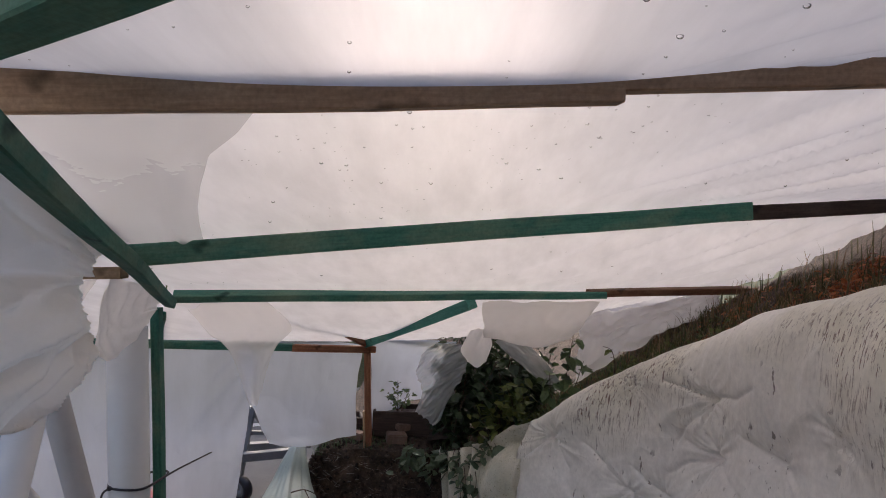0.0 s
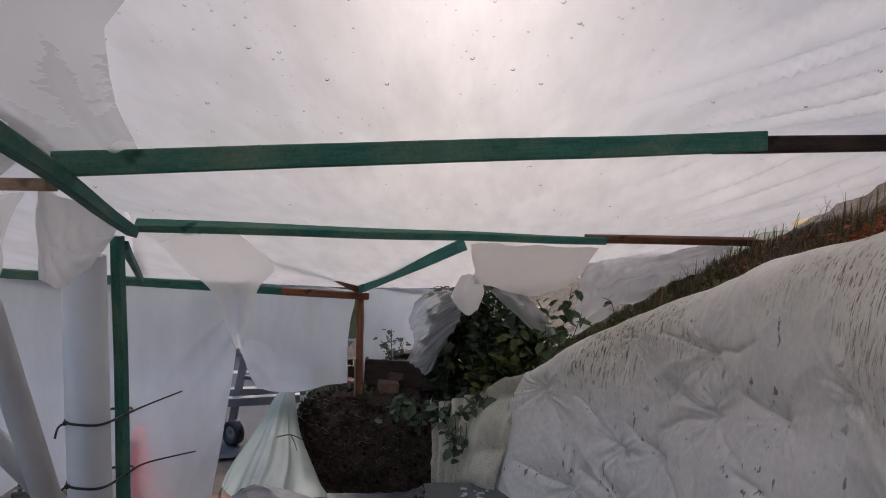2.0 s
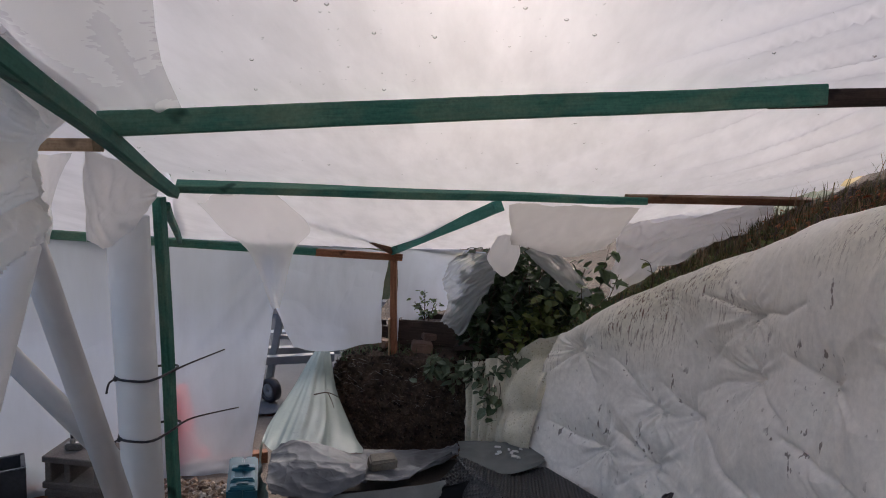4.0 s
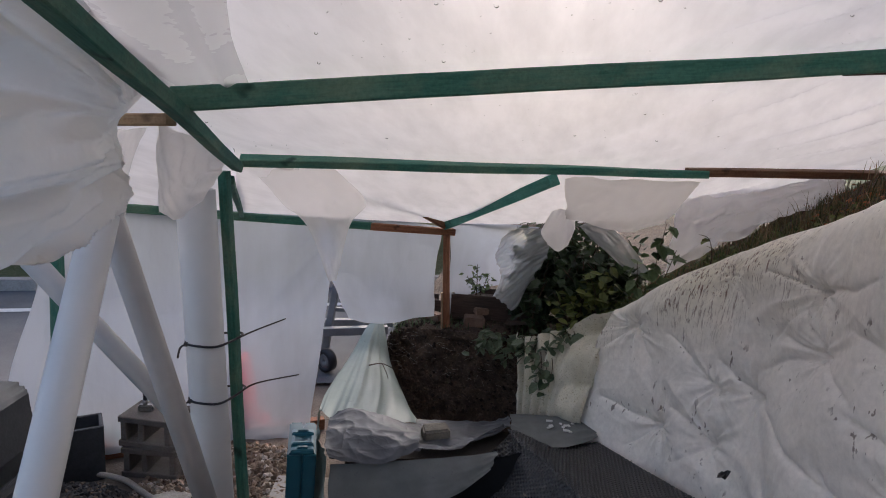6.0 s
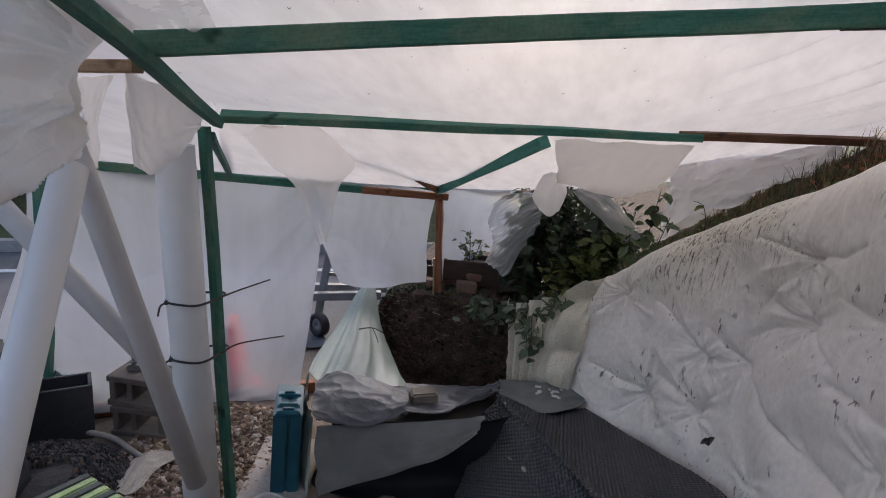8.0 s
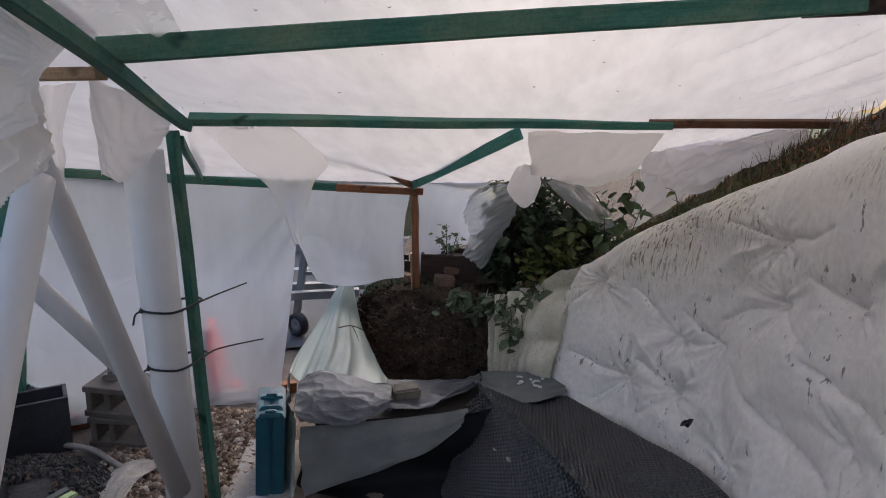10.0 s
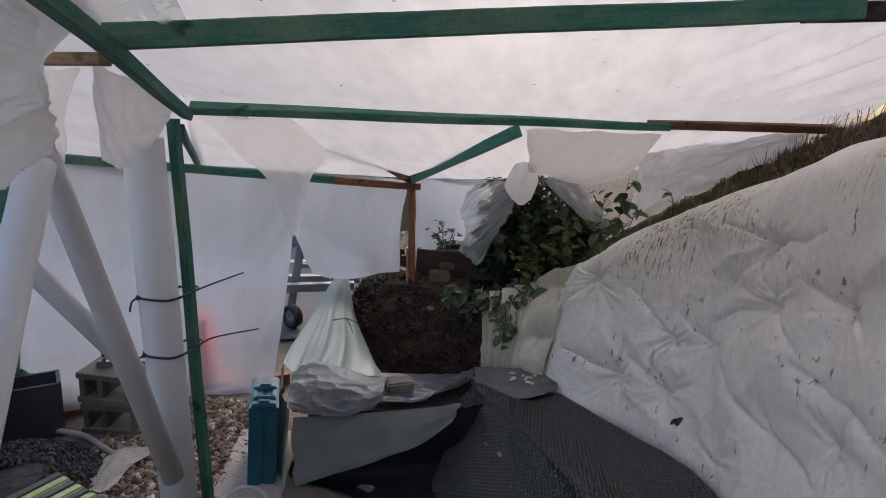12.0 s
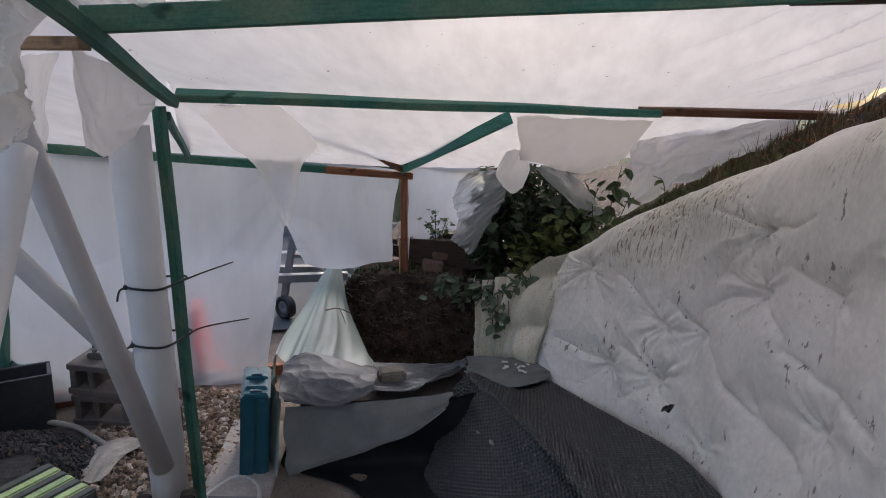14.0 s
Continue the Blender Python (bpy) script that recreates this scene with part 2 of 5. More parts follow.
M_TARP = tarp_mat()
M_FLEECE = mottled("yellowed_fleece", (0.60, 0.555, 0.42), (0.79, 0.75, 0.63), 7, 80, 0.8, 0.3, 0.004, None, (0.3, 0.27, 0.17))
M_MINT = sheet_mat("mint_sheet", (0.28, 0.335, 0.30), (0.37, 0.425, 0.385), 5, 0.5, 2.5, 0.2)
M_GREY = sheet_mat("grey_sheet", (0.115, 0.125, 0.122), (0.20, 0.21, 0.205), 5, 0.6, 3.0, 0.25)
M_SILVER = sheet_mat("grey_polythene", (0.06, 0.064, 0.072), (0.115, 0.12, 0.13), 6, 0.42, 4.0, 0.6, 0.28)
M_BLACK = mottled("black_membrane", (0.007, 0.008, 0.010), (0.014, 0.015, 0.018), 5, 90, 0.55, 0.05, 0.001, None, None, 0.0, 0.2, 0.3)
M_DIMPLE = mottled("dimpled_black_plastic", (0.008, 0.0085, 0.010), (0.015, 0.016, 0.018), 5, 90, 0.28, 0.05, 0.001, None, None, 0.0, 0.8, 0.3)
M_SOIL = mottled("dark_soil", (0.045, 0.028, 0.020), (0.105, 0.068, 0.046), 9, 70, 0.95, 1.0, 0.02, None, (0.15, 0.10, 0.07))
M_GROUND = mottled("yard_dirt", (0.13, 0.10, 0.08), (0.25, 0.205, 0.165), 4, 60, 0.95, 0.8, 0.012, None, (0.07, 0.055, 0.045))
M_SLAB = mottled("concrete_slab", (0.33, 0.30, 0.275), (0.46, 0.425, 0.395), 6, 80, 0.85, 0.4, 0.003)
M_BLOCK = mottled("grey_block", (0.095, 0.078, 0.065), (0.175, 0.15, 0.128), 6, 110, 0.9, 0.7, 0.004)
M_PIPE = mottled("white_pipe", (0.66, 0.66, 0.64), (0.74, 0.74, 0.73), 2, 14, 0.38, 0.02, 0.001, grain=0.12)
M_PIPEG = mottled("grey_white_pipe", (0.46, 0.45, 0.44), (0.56, 0.55, 0.54), 2.5, 16, 0.42, 0.03, 0.001, grain=0.2)
M_TIE = mottled("black_nylon", (0.012, 0.011, 0.014), (0.025, 0.022, 0.028), 9, 80, 0.45, 0.1, 0.001, grain=0.3)
M_CASE = mottled("teal_plastic", (0.010, 0.075, 0.11), (0.016, 0.11, 0.15), 6, 160, 0.45, 0.1, 0.001, grain=0.3)
M_CASEL = mottled("pale_teal_plastic", (0.025, 0.13, 0.18), (0.045, 0.18, 0.23), 6, 160, 0.4, 0.1, 0.001, grain=0.3)
M_BIN = mottled("dark_grey_plastic", (0.035, 0.037, 0.042), (0.075, 0.078, 0.085), 5, 60, 0.5, 0.3, 0.003)
M_STEEL = mottled("worn_steel", (0.22, 0.21, 0.20), (0.40, 0.38, 0.36), 9, 90, 0.45, 0.2, 0.001, None, None, 0.9)
M_GALV = mottled("galvanised", (0.15, 0.155, 0.165), (0.24, 0.245, 0.255), 5, 60, 0.55, 0.1, 0.001, grain=0.4)
M_IVY = leaf_mat("grey_green_leaf", (0.07, 0.105, 0.055), (0.17, 0.21, 0.13))
M_BRICK = mottled("brick", (0.13, 0.08, 0.06), (0.24, 0.155, 0.115), 12, 110, 0.9, 0.6, 0.004)
M_STONEB = mottled("weathered_stone", (0.16, 0.14, 0.11), (0.28, 0.25, 0.20), 12, 90, 0.9, 0.6, 0.004)
M_CLOTH = mottled("beige_cloth", (0.34, 0.30, 0.25), (0.48, 0.44, 0.38), 9, 120, 0.9, 0.4, 0.003)
M_LIME = mottled("lime_stripe", (0.42, 0.55, 0.22), (0.55, 0.66, 0.32), 9, 120, 0.8, 0.3, 0.002)
M_SLATE = mottled("grey_stripe", (0.085, 0.09, 0.08), (0.14, 0.145, 0.13), 9, 120, 0.8, 0.3, 0.002)
M_ROAD = mottled("asphalt", (0.10, 0.10, 0.105), (0.15, 0.15, 0.155), 2, 120, 0.85, 0.5, 0.004)
M_PAINT = mottled("road_paint", (0.62, 0.62, 0.60), (0.75, 0.75, 0.73), 6, 60, 0.7, 0.2, 0.002)
M_VERGE = mottled("verge_grass", (0.05, 0.07, 0.025), (0.11, 0.12, 0.05), 2, 30, 0.95, 1.0, 0.03, None, (0.12, 0.10, 0.06))


def glow_plastic(name, c1, c2):
    """Thin bright plastic that lets daylight through."""
    m, nt, out = mat(name)
    col = ramp(nt, tex_noise(nt, 5, 4), [(0.3, c1), (0.7, c2)])
    p = principled(nt, out, col, 0.4, 0, None, 0.4)
    t = nt.nodes.new("ShaderNodeBsdfTranslucent")
    nt.links.new(col, t.inputs["Color"])
    mx = nt.nodes.new("ShaderNodeMixShader")
    mx.inputs[0].default_value = 0.75
    nt.links.new(p.outputs[0], mx.inputs[1])
    nt.links.new(t.outputs[0], mx.inputs[2])
    nt.links.new(mx.outputs[0], out.inputs["Surface"])
    return m


M_CONE = glow_plastic("orange_plastic", (0.95, 0.10, 0.045), (1.0, 0.14, 0.06))
M_HOUSE = mottled("white_render", (0.62, 0.62, 0.62), (0.74, 0.74, 0.73), 2, 60, 0.9, 0.3, 0.003)
M_ROOFT = mottled("roof_tile", (0.10, 0.085, 0.08), (0.17, 0.14, 0.13), 3, 40, 0.85, 0.5, 0.01)
M_GLASSD = mottled("dark_window", (0.02, 0.022, 0.026), (0.04, 0.042, 0.05), 3, 40, 0.15, 0.02, 0.001)
M_LEAF = leaf_mat("dark_leaf", (0.03, 0.055, 0.025), (0.10, 0.145, 0.06))
M_LEAFY = leaf_mat("light_leaf", (0.07, 0.10, 0.025), (0.16, 0.18, 0.05))
M_GRASS = leaf_mat("dry_grass", (0.07, 0.085, 0.03), (0.20, 0.16, 0.08), (0.40, 0.26, 0.15))
M_SEDGE = leaf_mat("sedge", (0.06, 0.075, 0.028), (0.14, 0.12, 0.055), (0.34, 0.20, 0.11))
M_VERDE = leaf_mat("green_grass", (0.05, 0.085, 0.025), (0.12, 0.16, 0.05), (0.22, 0.20, 0.08))
M_RUST = leaf_mat("rust_fern", (0.20, 0.06, 0.025), (0.46, 0.16, 0.06))
# leaf green darkened further: the shade inside the shrubs is put into the colour
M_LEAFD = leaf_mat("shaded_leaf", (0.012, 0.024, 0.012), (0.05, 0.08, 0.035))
M_TWIG = mottled("twig", (0.05, 0.032, 0.022), (0.10, 0.068, 0.045), 12, 80, 0.9, 0.4, 0.002)

m, nt, out = mat("water")
g = nt.nodes.new("ShaderNodeBsdfGlass")
g.inputs["IOR"].default_value = 1.33
g.inputs["Roughness"].default_value = 0.02
nt.links.new(g.outputs[0], out.inputs["Surface"])
M_WATER = m


# ---- building helpers ----
def thing(name, at, label, category, group="", kind=""):
    ob = new(name)
    ob.empty_display_size = 0.05
    ob.location = at
    return tagged(ob, label, category, group, kind)


def link(name, me, material, parent=None, label="", smooth=False):
    me.materials.append(material)
    if smooth:
        me.polygons.foreach_set("use_smooth", [True] * len(me.polygons))
    ob = new(name, me)
    if parent is not None:
        ob.parent = parent
        ob.matrix_parent_inverse = parent.matrix_basis.inverted()
    if label:
        ob["label"] = label
    return ob


def part(name, bm, material, parent=None, label="", smooth=False, at=None):
    """One bmesh as one mesh object under a thing or a part; at: its pose in the world."""
    me = bpy.data.meshes.new(name)
    bm.normal_update()
    bm.to_mesh(me)
    bm.free()
    ob = link(name, me, material, parent, label, smooth)
    if at is not None:
        ob.matrix_basis = at
    return ob


def from_arrays(name, verts, faces, material, parent=None, label="", smooth=True, uvs=None):
    me = bpy.data.meshes.new(name)
    me.from_pydata([tuple(v) for v in verts], [], faces)
    if uvs is not None:
        lay = me.uv_layers.new(name="UVMap")
        idx = np.empty(len(me.loops), dtype=np.int32)
        me.loops.foreach_get("vertex_index", idx)
        lay.data.foreach_set("uv", np.asarray(uvs, dtype=np.float32)[idx].ravel())
    me.update()
    return link(name, me, material, parent, label, smooth)


def box_bm(sx, sy, sz, bevel=0.004, seg=2, base=True):
    bm = bmesh.new()
    bmesh.ops.create_cube(bm, size=1)
    bmesh.ops.scale(bm, vec=(sx, sy, sz), verts=bm.verts)
    if base:
        bmesh.ops.translate(bm, vec=(0, 0, sz / 2), verts=bm.verts)
    if bevel:
        bmesh.ops.bevel(bm, geom=bm.edges[:], offset=bevel, segments=seg, affect='EDGES', clamp_overlap=True)
    return bm


def axis_pose(a, b, twist=0.0):
    """Pose whose x runs from a to b, z as near up as may be, turned by twist about x."""
    a, b = Vector(a), Vector(b)
    x = (b - a).normalized()
    up = Vector((0, 0, 1)) if abs(x.z) < 0.95 else Vector((0, 1, 0))
    y = up.cross(x).normalized()
    z = x.cross(y)
    m = Matrix((x, y, z)).transposed().to_4x4()
    m.translation = a
    return m @ Matrix.Rotation(radians(twist), 4, 'X')


def board_bm(length, w, h, warp=0.003, twist=0.0, cuts=14, seed=0.0, bevel=0.003):
    """Sawn board along x from 0, a little bowed and twisted, with worn edges."""
    bm = bmesh.new()
    c = bevel
    prof = [(-w / 2 + c, -h / 2), (w / 2 - c, -h / 2), (w / 2, -h / 2 + c), (w / 2, h / 2 - c), (w / 2 - c, h / 2), (-w / 2 + c, h / 2), (-w / 2, h / 2 - c), (-w / 2, -h / 2 + c)]
    rings = []
    for i in range(cuts + 1):
        x = length * i / cuts
        a = radians(twist) * i / cuts
        oy = warp * noise.noise((x * 1.7, seed, 3.1)) * 2
        oz = warp * noise.noise((x * 1.7, seed, 9.7)) * 2
        ring = []
        for j, (py, pz) in enumerate(prof):
            k = 1 + 0.02 * noise.noise((x * 9, j * 3.3, seed))
            py, pz = py * k, pz * k
            ring.append(bm.verts.new((x, py * math.cos(a) - pz * math.sin(a) + oy, py * math.sin(a) + pz * math.cos(a) + oz)))
        rings.append(ring)
    for r0, r1 in zip(rings, rings[1:]):
        for j in range(8):
            bm.faces.new((r0[j], r1[j], r1[(j + 1) % 8], r0[(j + 1) % 8]))
    bm.faces.new(rings[0])
    bm.faces.new(rings[-1][::-1])
    bmesh.ops.recalc_face_normals(bm, faces=bm.faces[:])
    return bm


def board(name, a, b, w, h, material, parent, label="", roll=0.0, twist=0.0, warp=0.003, seed=None):
    length = (Vector(b) - Vector(a)).length
    seed = seed if seed is not None else a[0] * 7.3 + a[1] * 3.1
    bm = board_bm(length, w, h, warp, twist, max(4, int(length * 12)), seed)
    ob = part(name, bm, material, parent, label, False, None)
    ob.matrix_basis = axis_pose(a, b, roll)
    return ob


def tube_bm(length, r, wall=0.005, sides=28, taper=1.0):
    """Hollow pipe along x with open ends."""
    bm = bmesh.new()
    def ring(x, rr):
        return [bm.verts.new((x, rr * math.cos(2 * math.pi * k / sides), rr * math.sin(2 * math.pi * k / sides))) for k in range(sides)]
    rows = [ring(0, r), ring(length * 0.5, r * (1 + taper) / 2), ring(length, r * taper), ring(length, (r - wall) * taper), ring(0, r - wall)]
    for r0, r1 in zip(rows, rows[1:] + rows[:1]):
        for k in range(sides):
            bm.faces.new((r0[k], r1[k], r1[(k + 1) % sides], r0[(k + 1) % sides]))
    bmesh.ops.recalc_face_normals(bm, faces=bm.faces[:])
    return bm


def rod(name, pts, r, material, parent=None, label="", sides=8, taper=1.0):
    """Smooth round rod through a few points."""
    P = [Vector(p) for p in pts]
    path = []
    n = len(P)
    for i in range(n - 1):
        p0, p1, p2, p3 = P[max(i - 1, 0)], P[i], P[i + 1], P[min(i + 2, n - 1)]
        for k in range(6):
            s = k / 6
            path.append(0.5 * ((2 * p1) + (p2 - p0) * s + (2 * p0 - 5 * p1 + 4 * p2 - p3) * s * s + (3 * p1 - p0 - 3 * p2 + p3) * s ** 3))
    path.append(P[-1])
    verts, faces = [], []
    N = len(path)
    for i, p in enumerate(path):
        t = (path[min(i + 1, N - 1)] - path[max(i - 1, 0)]).normalized()
        u = t.orthogonal().normalized() if i == 0 else (u - t * u.dot(t)).normalized()
        v = t.cross(u)
        rr = r * (1 + (taper - 1) * i / (N - 1))
        for k in range(sides):
            a = 2 * math.pi * k / sides
            verts.append(p + (u * math.cos(a) + v * math.sin(a)) * rr)
    for i in range(N - 1):
        for k in range(sides):
            faces.append((i * sides + k, i * sides + (k + 1) % sides, (i + 1) * sides + (k + 1) % sides, (i + 1) * sides + k))
    faces.append(tuple(range(sides))[::-1])
    faces.append(tuple(range((N - 1) * sides, N * sides)))
    return from_arrays(name, verts, faces, material, parent, label)


def cr(p, s):
    """Catmull-Rom through the rows of p at s from 0 to 1."""
    n = len(p) - 1
    f = min(max(s, 0.0), 1.0) * n
    i = min(int(f), n - 1)
    s = f - i
    p0, p1, p2, p3 = p[max(i - 1, 0)], p[i], p[i + 1], p[min(i + 2, n)]
    return 0.5 * (2 * p1 + (p2 - p0) * s + (2 * p0 - 5 * p1 + 4 * p2 - p3) * s * s + (3 * p1 - p0 - 3 * p2 + p3) * s ** 3)


def cloth(name, rows, nu, nv, material, shape=None, parent=None, label="", linear_v=False, edge=0.0):
    """A sheet through rows of points (rows from bottom to top or near to far, points along each row), pushed along its normal by shape(u, v, point)."""
    rows = [np.array(r, dtype=float) for r in rows]
    grid = np.zeros((nv + 1, nu + 1, 3))
    for i in range(nu + 1):
        u = i / nu
        col = np.array([cr(r, u) for r in rows])
        for j in range(nv + 1):
            v = j / nv
            if linear_v:
                f = v * (len(rows) - 1)
                k = min(int(f), len(rows) - 2)
                grid[j, i] = col[k] * (1 - f + k) + col[k + 1] * (f - k)
            else:
                grid[j, i] = cr(col, v)
    if edge:
        for i in range(nu + 1):
            for j, s in ((0, -1), (nv, 1)):
                grid[j, i] += (grid[min(nv, 1), i] - grid[0, i]) * edge * s * noise.noise((i * 0.11, j * 1.0, len(rows) * 2.2)) * 6
        for j in range(nv + 1):
            for i, s in ((0, -1), (nu, 1)):
                grid[j, i] += (grid[j, 1] - grid[j, 0]) * edge * s * noise.noise((j * 0.11, i * 1.0, 7.7)) * 6
    if shape:
        du = np.gradient(grid, axis=1)
        dv = np.gradient(grid, axis=0)
        nn = np.cross(du, dv)
        nn /= np.maximum(np.linalg.norm(nn, axis=2, keepdims=True), 1e-9)
        base = grid.copy()
        for j in range(nv + 1):
            for i in range(nu + 1):
                grid[j, i] += nn[j, i] * shape(i / nu, j / nv, base[j, i])
    verts = grid.reshape(-1, 3)
    W = nu + 1
    faces = [(j * W + i, j * W + i + 1, (j + 1) * W + i + 1, (j + 1) * W + i) for j in range(nv) for i in range(nu)]
    uvs = [(i / nu, j / nv) for j in range(nv + 1) for i in range(nu + 1)]
    return from_arrays(name, verts, faces, material, parent, label, True, uvs)


def fold(amp, fx, fy, seed, sharp=True):
    """Crumpled relief for cloth()."""
    def f(u, v, p):
        a = noise.noise((u * fx, v * fy, seed))
        b = noise.noise((u * fx * 2.3 + 5, v * fy * 2.3, seed + 3))
        c = noise.noise((u * fx * 5 + 1, v * fy * 5, seed + 7))
        if sharp:
            return amp * ((1 - 2 * abs(a)) * 0.8 + (0.5 - abs(b)) * 0.6 + (0.3 - abs(c)) * 0.25)
        return amp * (a + 0.4 * b + 0.15 * c)
    return f


# ---- ground, road, distance ----
def plane_strip(name, a, b, n, d0, d1, z, material, label, category, cuts=1):
    """Flat strip from a to b along its length, from d0 to d1 along the normal n."""
    a, b, n = Vector(a), Vector(b), Vector(n)
    verts, faces = [], []
    for i in range(cuts + 1):
        p = a.lerp(b, i / cuts)
        verts += [(*(p + n * d0)[:2], z), (*(p + n * d1)[:2], z)]
    faces = [(2 * i, 2 * i + 2, 2 * i + 3, 2 * i + 1) for i in range(cuts)]
    return tagged(from_arrays(name, verts, faces, material, None, "", False), label, category, "", "structure")


gx = [-900, -200, -40] + [x * 0.25 - 6 for x in range(0, 49)] + [40, 200, 900]
gy = [-900, -200, -40] + [y * 0.25 - 4 for y in range(0, 41)] + [40, 200, 900]
gv = [(x, y, 0.012 * noise.noise((x * 2.1, y * 2.1, 0)) if abs(x) < 6 and -4 < y < 4 else -0.01) for y in gy for x in gx]
gf = [(j * len(gx) + i, j * len(gx) + i + 1, (j + 1) * len(gx) + i + 1, (j + 1) * len(gx) + i) for j in range(len(gy) - 1) for i in range(len(gx) - 1)]
tagged(from_arrays("ground", gv, gf, M_GROUND), "bare trodden grey-brown dirt of the yard", "ground", "", "structure")

RD, RN = Vector((0.906, 0.423)), Vector((-0.423, 0.906))
ra, rb = -RD * 60, RD * 60
plane_strip("road", ra, rb, RN, 4.3, 6.9, 0.012, M_ROAD, "grey asphalt road outside the plastic wall", "road")
plane_strip("road_line", ra, rb, RN, 6.18, 6.28, 0.018, M_PAINT, "worn white line painted on the asphalt", "road marking")
kerb_bm = box_bm(120, 0.14, 0.14, 0.012)
tagged(part("kerb", kerb_bm, M_SLAB, None, "", False, pose(RN.x * 6.98, RN.y * 6.98, -0.02, 0, 0, 25.03)), "long grey concrete kerb along the road", "kerb", "", "structure")
vv, vf = [], []
for j, d in enumerate((7.05, 7.6, 8.6, 11, 30, 120)):
    for i in range(41):
        p = RD * (i * 2 - 40) * (1 if j < 4 else 2) + RN * d
        vv.append((p.x, p.y, (0.10, 0.22, 0.42, 0.6, 0.8, 1.0)[j] + 0.06 * noise.noise((p.x, p.y, 2))))
vf = [(j * 41 + i, j * 41 + i + 1, (j + 1) * 41 + i + 1, (j + 1) * 41 + i) for j in range(5) for i in range(40)]
tagged(from_arrays("verge", vv, vf, M_VERGE), "rough grass verge rising beyond the road", "verge", "", "structure")

# the bank: stations along its front edge: x, y, top height, inland direction, inland rise
ST = [(1.08, -3.0, 2.0, 1, 0, .30), (1.00, .3, 1.96, 1, 0, .30), (1.03, 1.2, 1.88, 1, .05, .30), (1.08, 2.0, 1.70, .96, .25, .30),
      (1.01, 2.49, 1.51, .9, .42, .32), (.89, 2.84, 1.33, .8, .6, .30), (.71, 3.14, 1.12, .7, .7, .24), (.55, 3.34, .96, .6, .8, .16),
      (.40, 3.50, .82, .5, .86, .10), (.17, 3.72, .63, .2, .98, .04), (-.25, 3.79, .62, 0, 1, .04), (-.68, 3.78, .61, .05, 1, .04),
      (-.84, 3.92, .52, .9, .4, .08), (-.92, 6.0, .35, 1, 0, .2)]
SA = np.array(ST)


def bank_point(s, k):
    """Point of the bank's surface: s along its front, k across it (0 foot, 1 top edge, beyond: inland)."""
    x, y, h, nx, ny, r = cr(SA, s)
    l = math.hypot(nx, ny)
    nx, ny = nx / l, ny / l
    if k <= 1:
        d, z = 0.01 + 0.07 * k, -0.04 + (h + 0.02) * k
    elif k <= 2:
        d, z = 0.08 + 0.42 * (k - 1), h - 0.02 + r * (k - 1)
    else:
        # unseen steep hillside behind the greenhouse, added to shade the roof's right side
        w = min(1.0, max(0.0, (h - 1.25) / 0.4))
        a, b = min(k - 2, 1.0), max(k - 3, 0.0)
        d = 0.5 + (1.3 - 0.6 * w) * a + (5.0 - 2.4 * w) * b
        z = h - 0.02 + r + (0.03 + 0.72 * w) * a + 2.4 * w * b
    return np.array((x + nx * d, y + ny * d, z))


bv, bf, NB = [], [], 260
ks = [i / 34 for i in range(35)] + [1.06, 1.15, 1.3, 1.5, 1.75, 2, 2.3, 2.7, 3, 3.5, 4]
for j, k in enumerate(ks):
    for i in range(NB + 1):
        p = bank_point(i / NB, k)
        lump = 0.035 * noise.noise(tuple(p * 4)) + 0.03 * noise.noise(tuple(p * 13)) + 0.016 * abs(noise.noise(tuple(p * 34)))
        q = cr(SA, i / NB)
        if k <= 1:
            p[0] -= q[3] * lump
            p[1] -= q[4] * lump * 1.2
        else:
            p[2] += lump
        bv.append(p)
bf = [(j * (NB + 1) + i, (j + 1) * (NB + 1) + i, (j + 1) * (NB + 1) + i + 1, j * (NB + 1) + i + 1) for j in range(len(ks) - 1) for i in range(NB)]
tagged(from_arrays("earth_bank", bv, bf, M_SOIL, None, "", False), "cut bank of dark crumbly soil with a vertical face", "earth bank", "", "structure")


# ---- far side of the road ----
def leaf_cloud(centres, count, spread, size, seed):
    """Many small folded leaves round a few centres; verts and faces."""
    rnd = random.Random(seed)
    verts, faces = [], []
    for _ in range(count):
        c = Vector(rnd.choice(centres))
        while True:
            o = Vector((rnd.uniform(-1, 1), rnd.uniform(-1, 1), rnd.uniform(-1, 1)))
            if o.length <= 1:
                break
        p = c + Vector((o.x * spread[0], o.y * spread[1], o.z * spread[2]))
        add_leaf(verts, faces, p, size * rnd.uniform(0.6, 1.3), rnd)
    return verts, faces


def add_leaf(verts, faces, p, s, rnd, droop=0.35, width=0.36):
    yaw = rnd.uniform(0, 2 * math.pi)
    R = Euler((rnd.uniform(-0.6, 0.6), droop + rnd.uniform(-0.5, 0.7), yaw)).to_matrix()
    b = len(verts)
    for q in ((0, 0, 0), (0.3, width, 0.05), (0.72, width * 0.75, 0.02), (1, 0, -0.12), (0.72, -width * 0.75, 0.02), (0.3, -width, 0.05), (0.5, 0, -0.05)):
        verts.append(p + R @ (Vector(q) * s))
    faces.extend([(b, b + 6, b + 1), (b + 1, b + 6, b + 2), (b + 2, b + 6, b + 3), (b + 3, b + 6, b + 4), (b + 4, b + 6, b + 5), (b + 5, b + 6, b)])


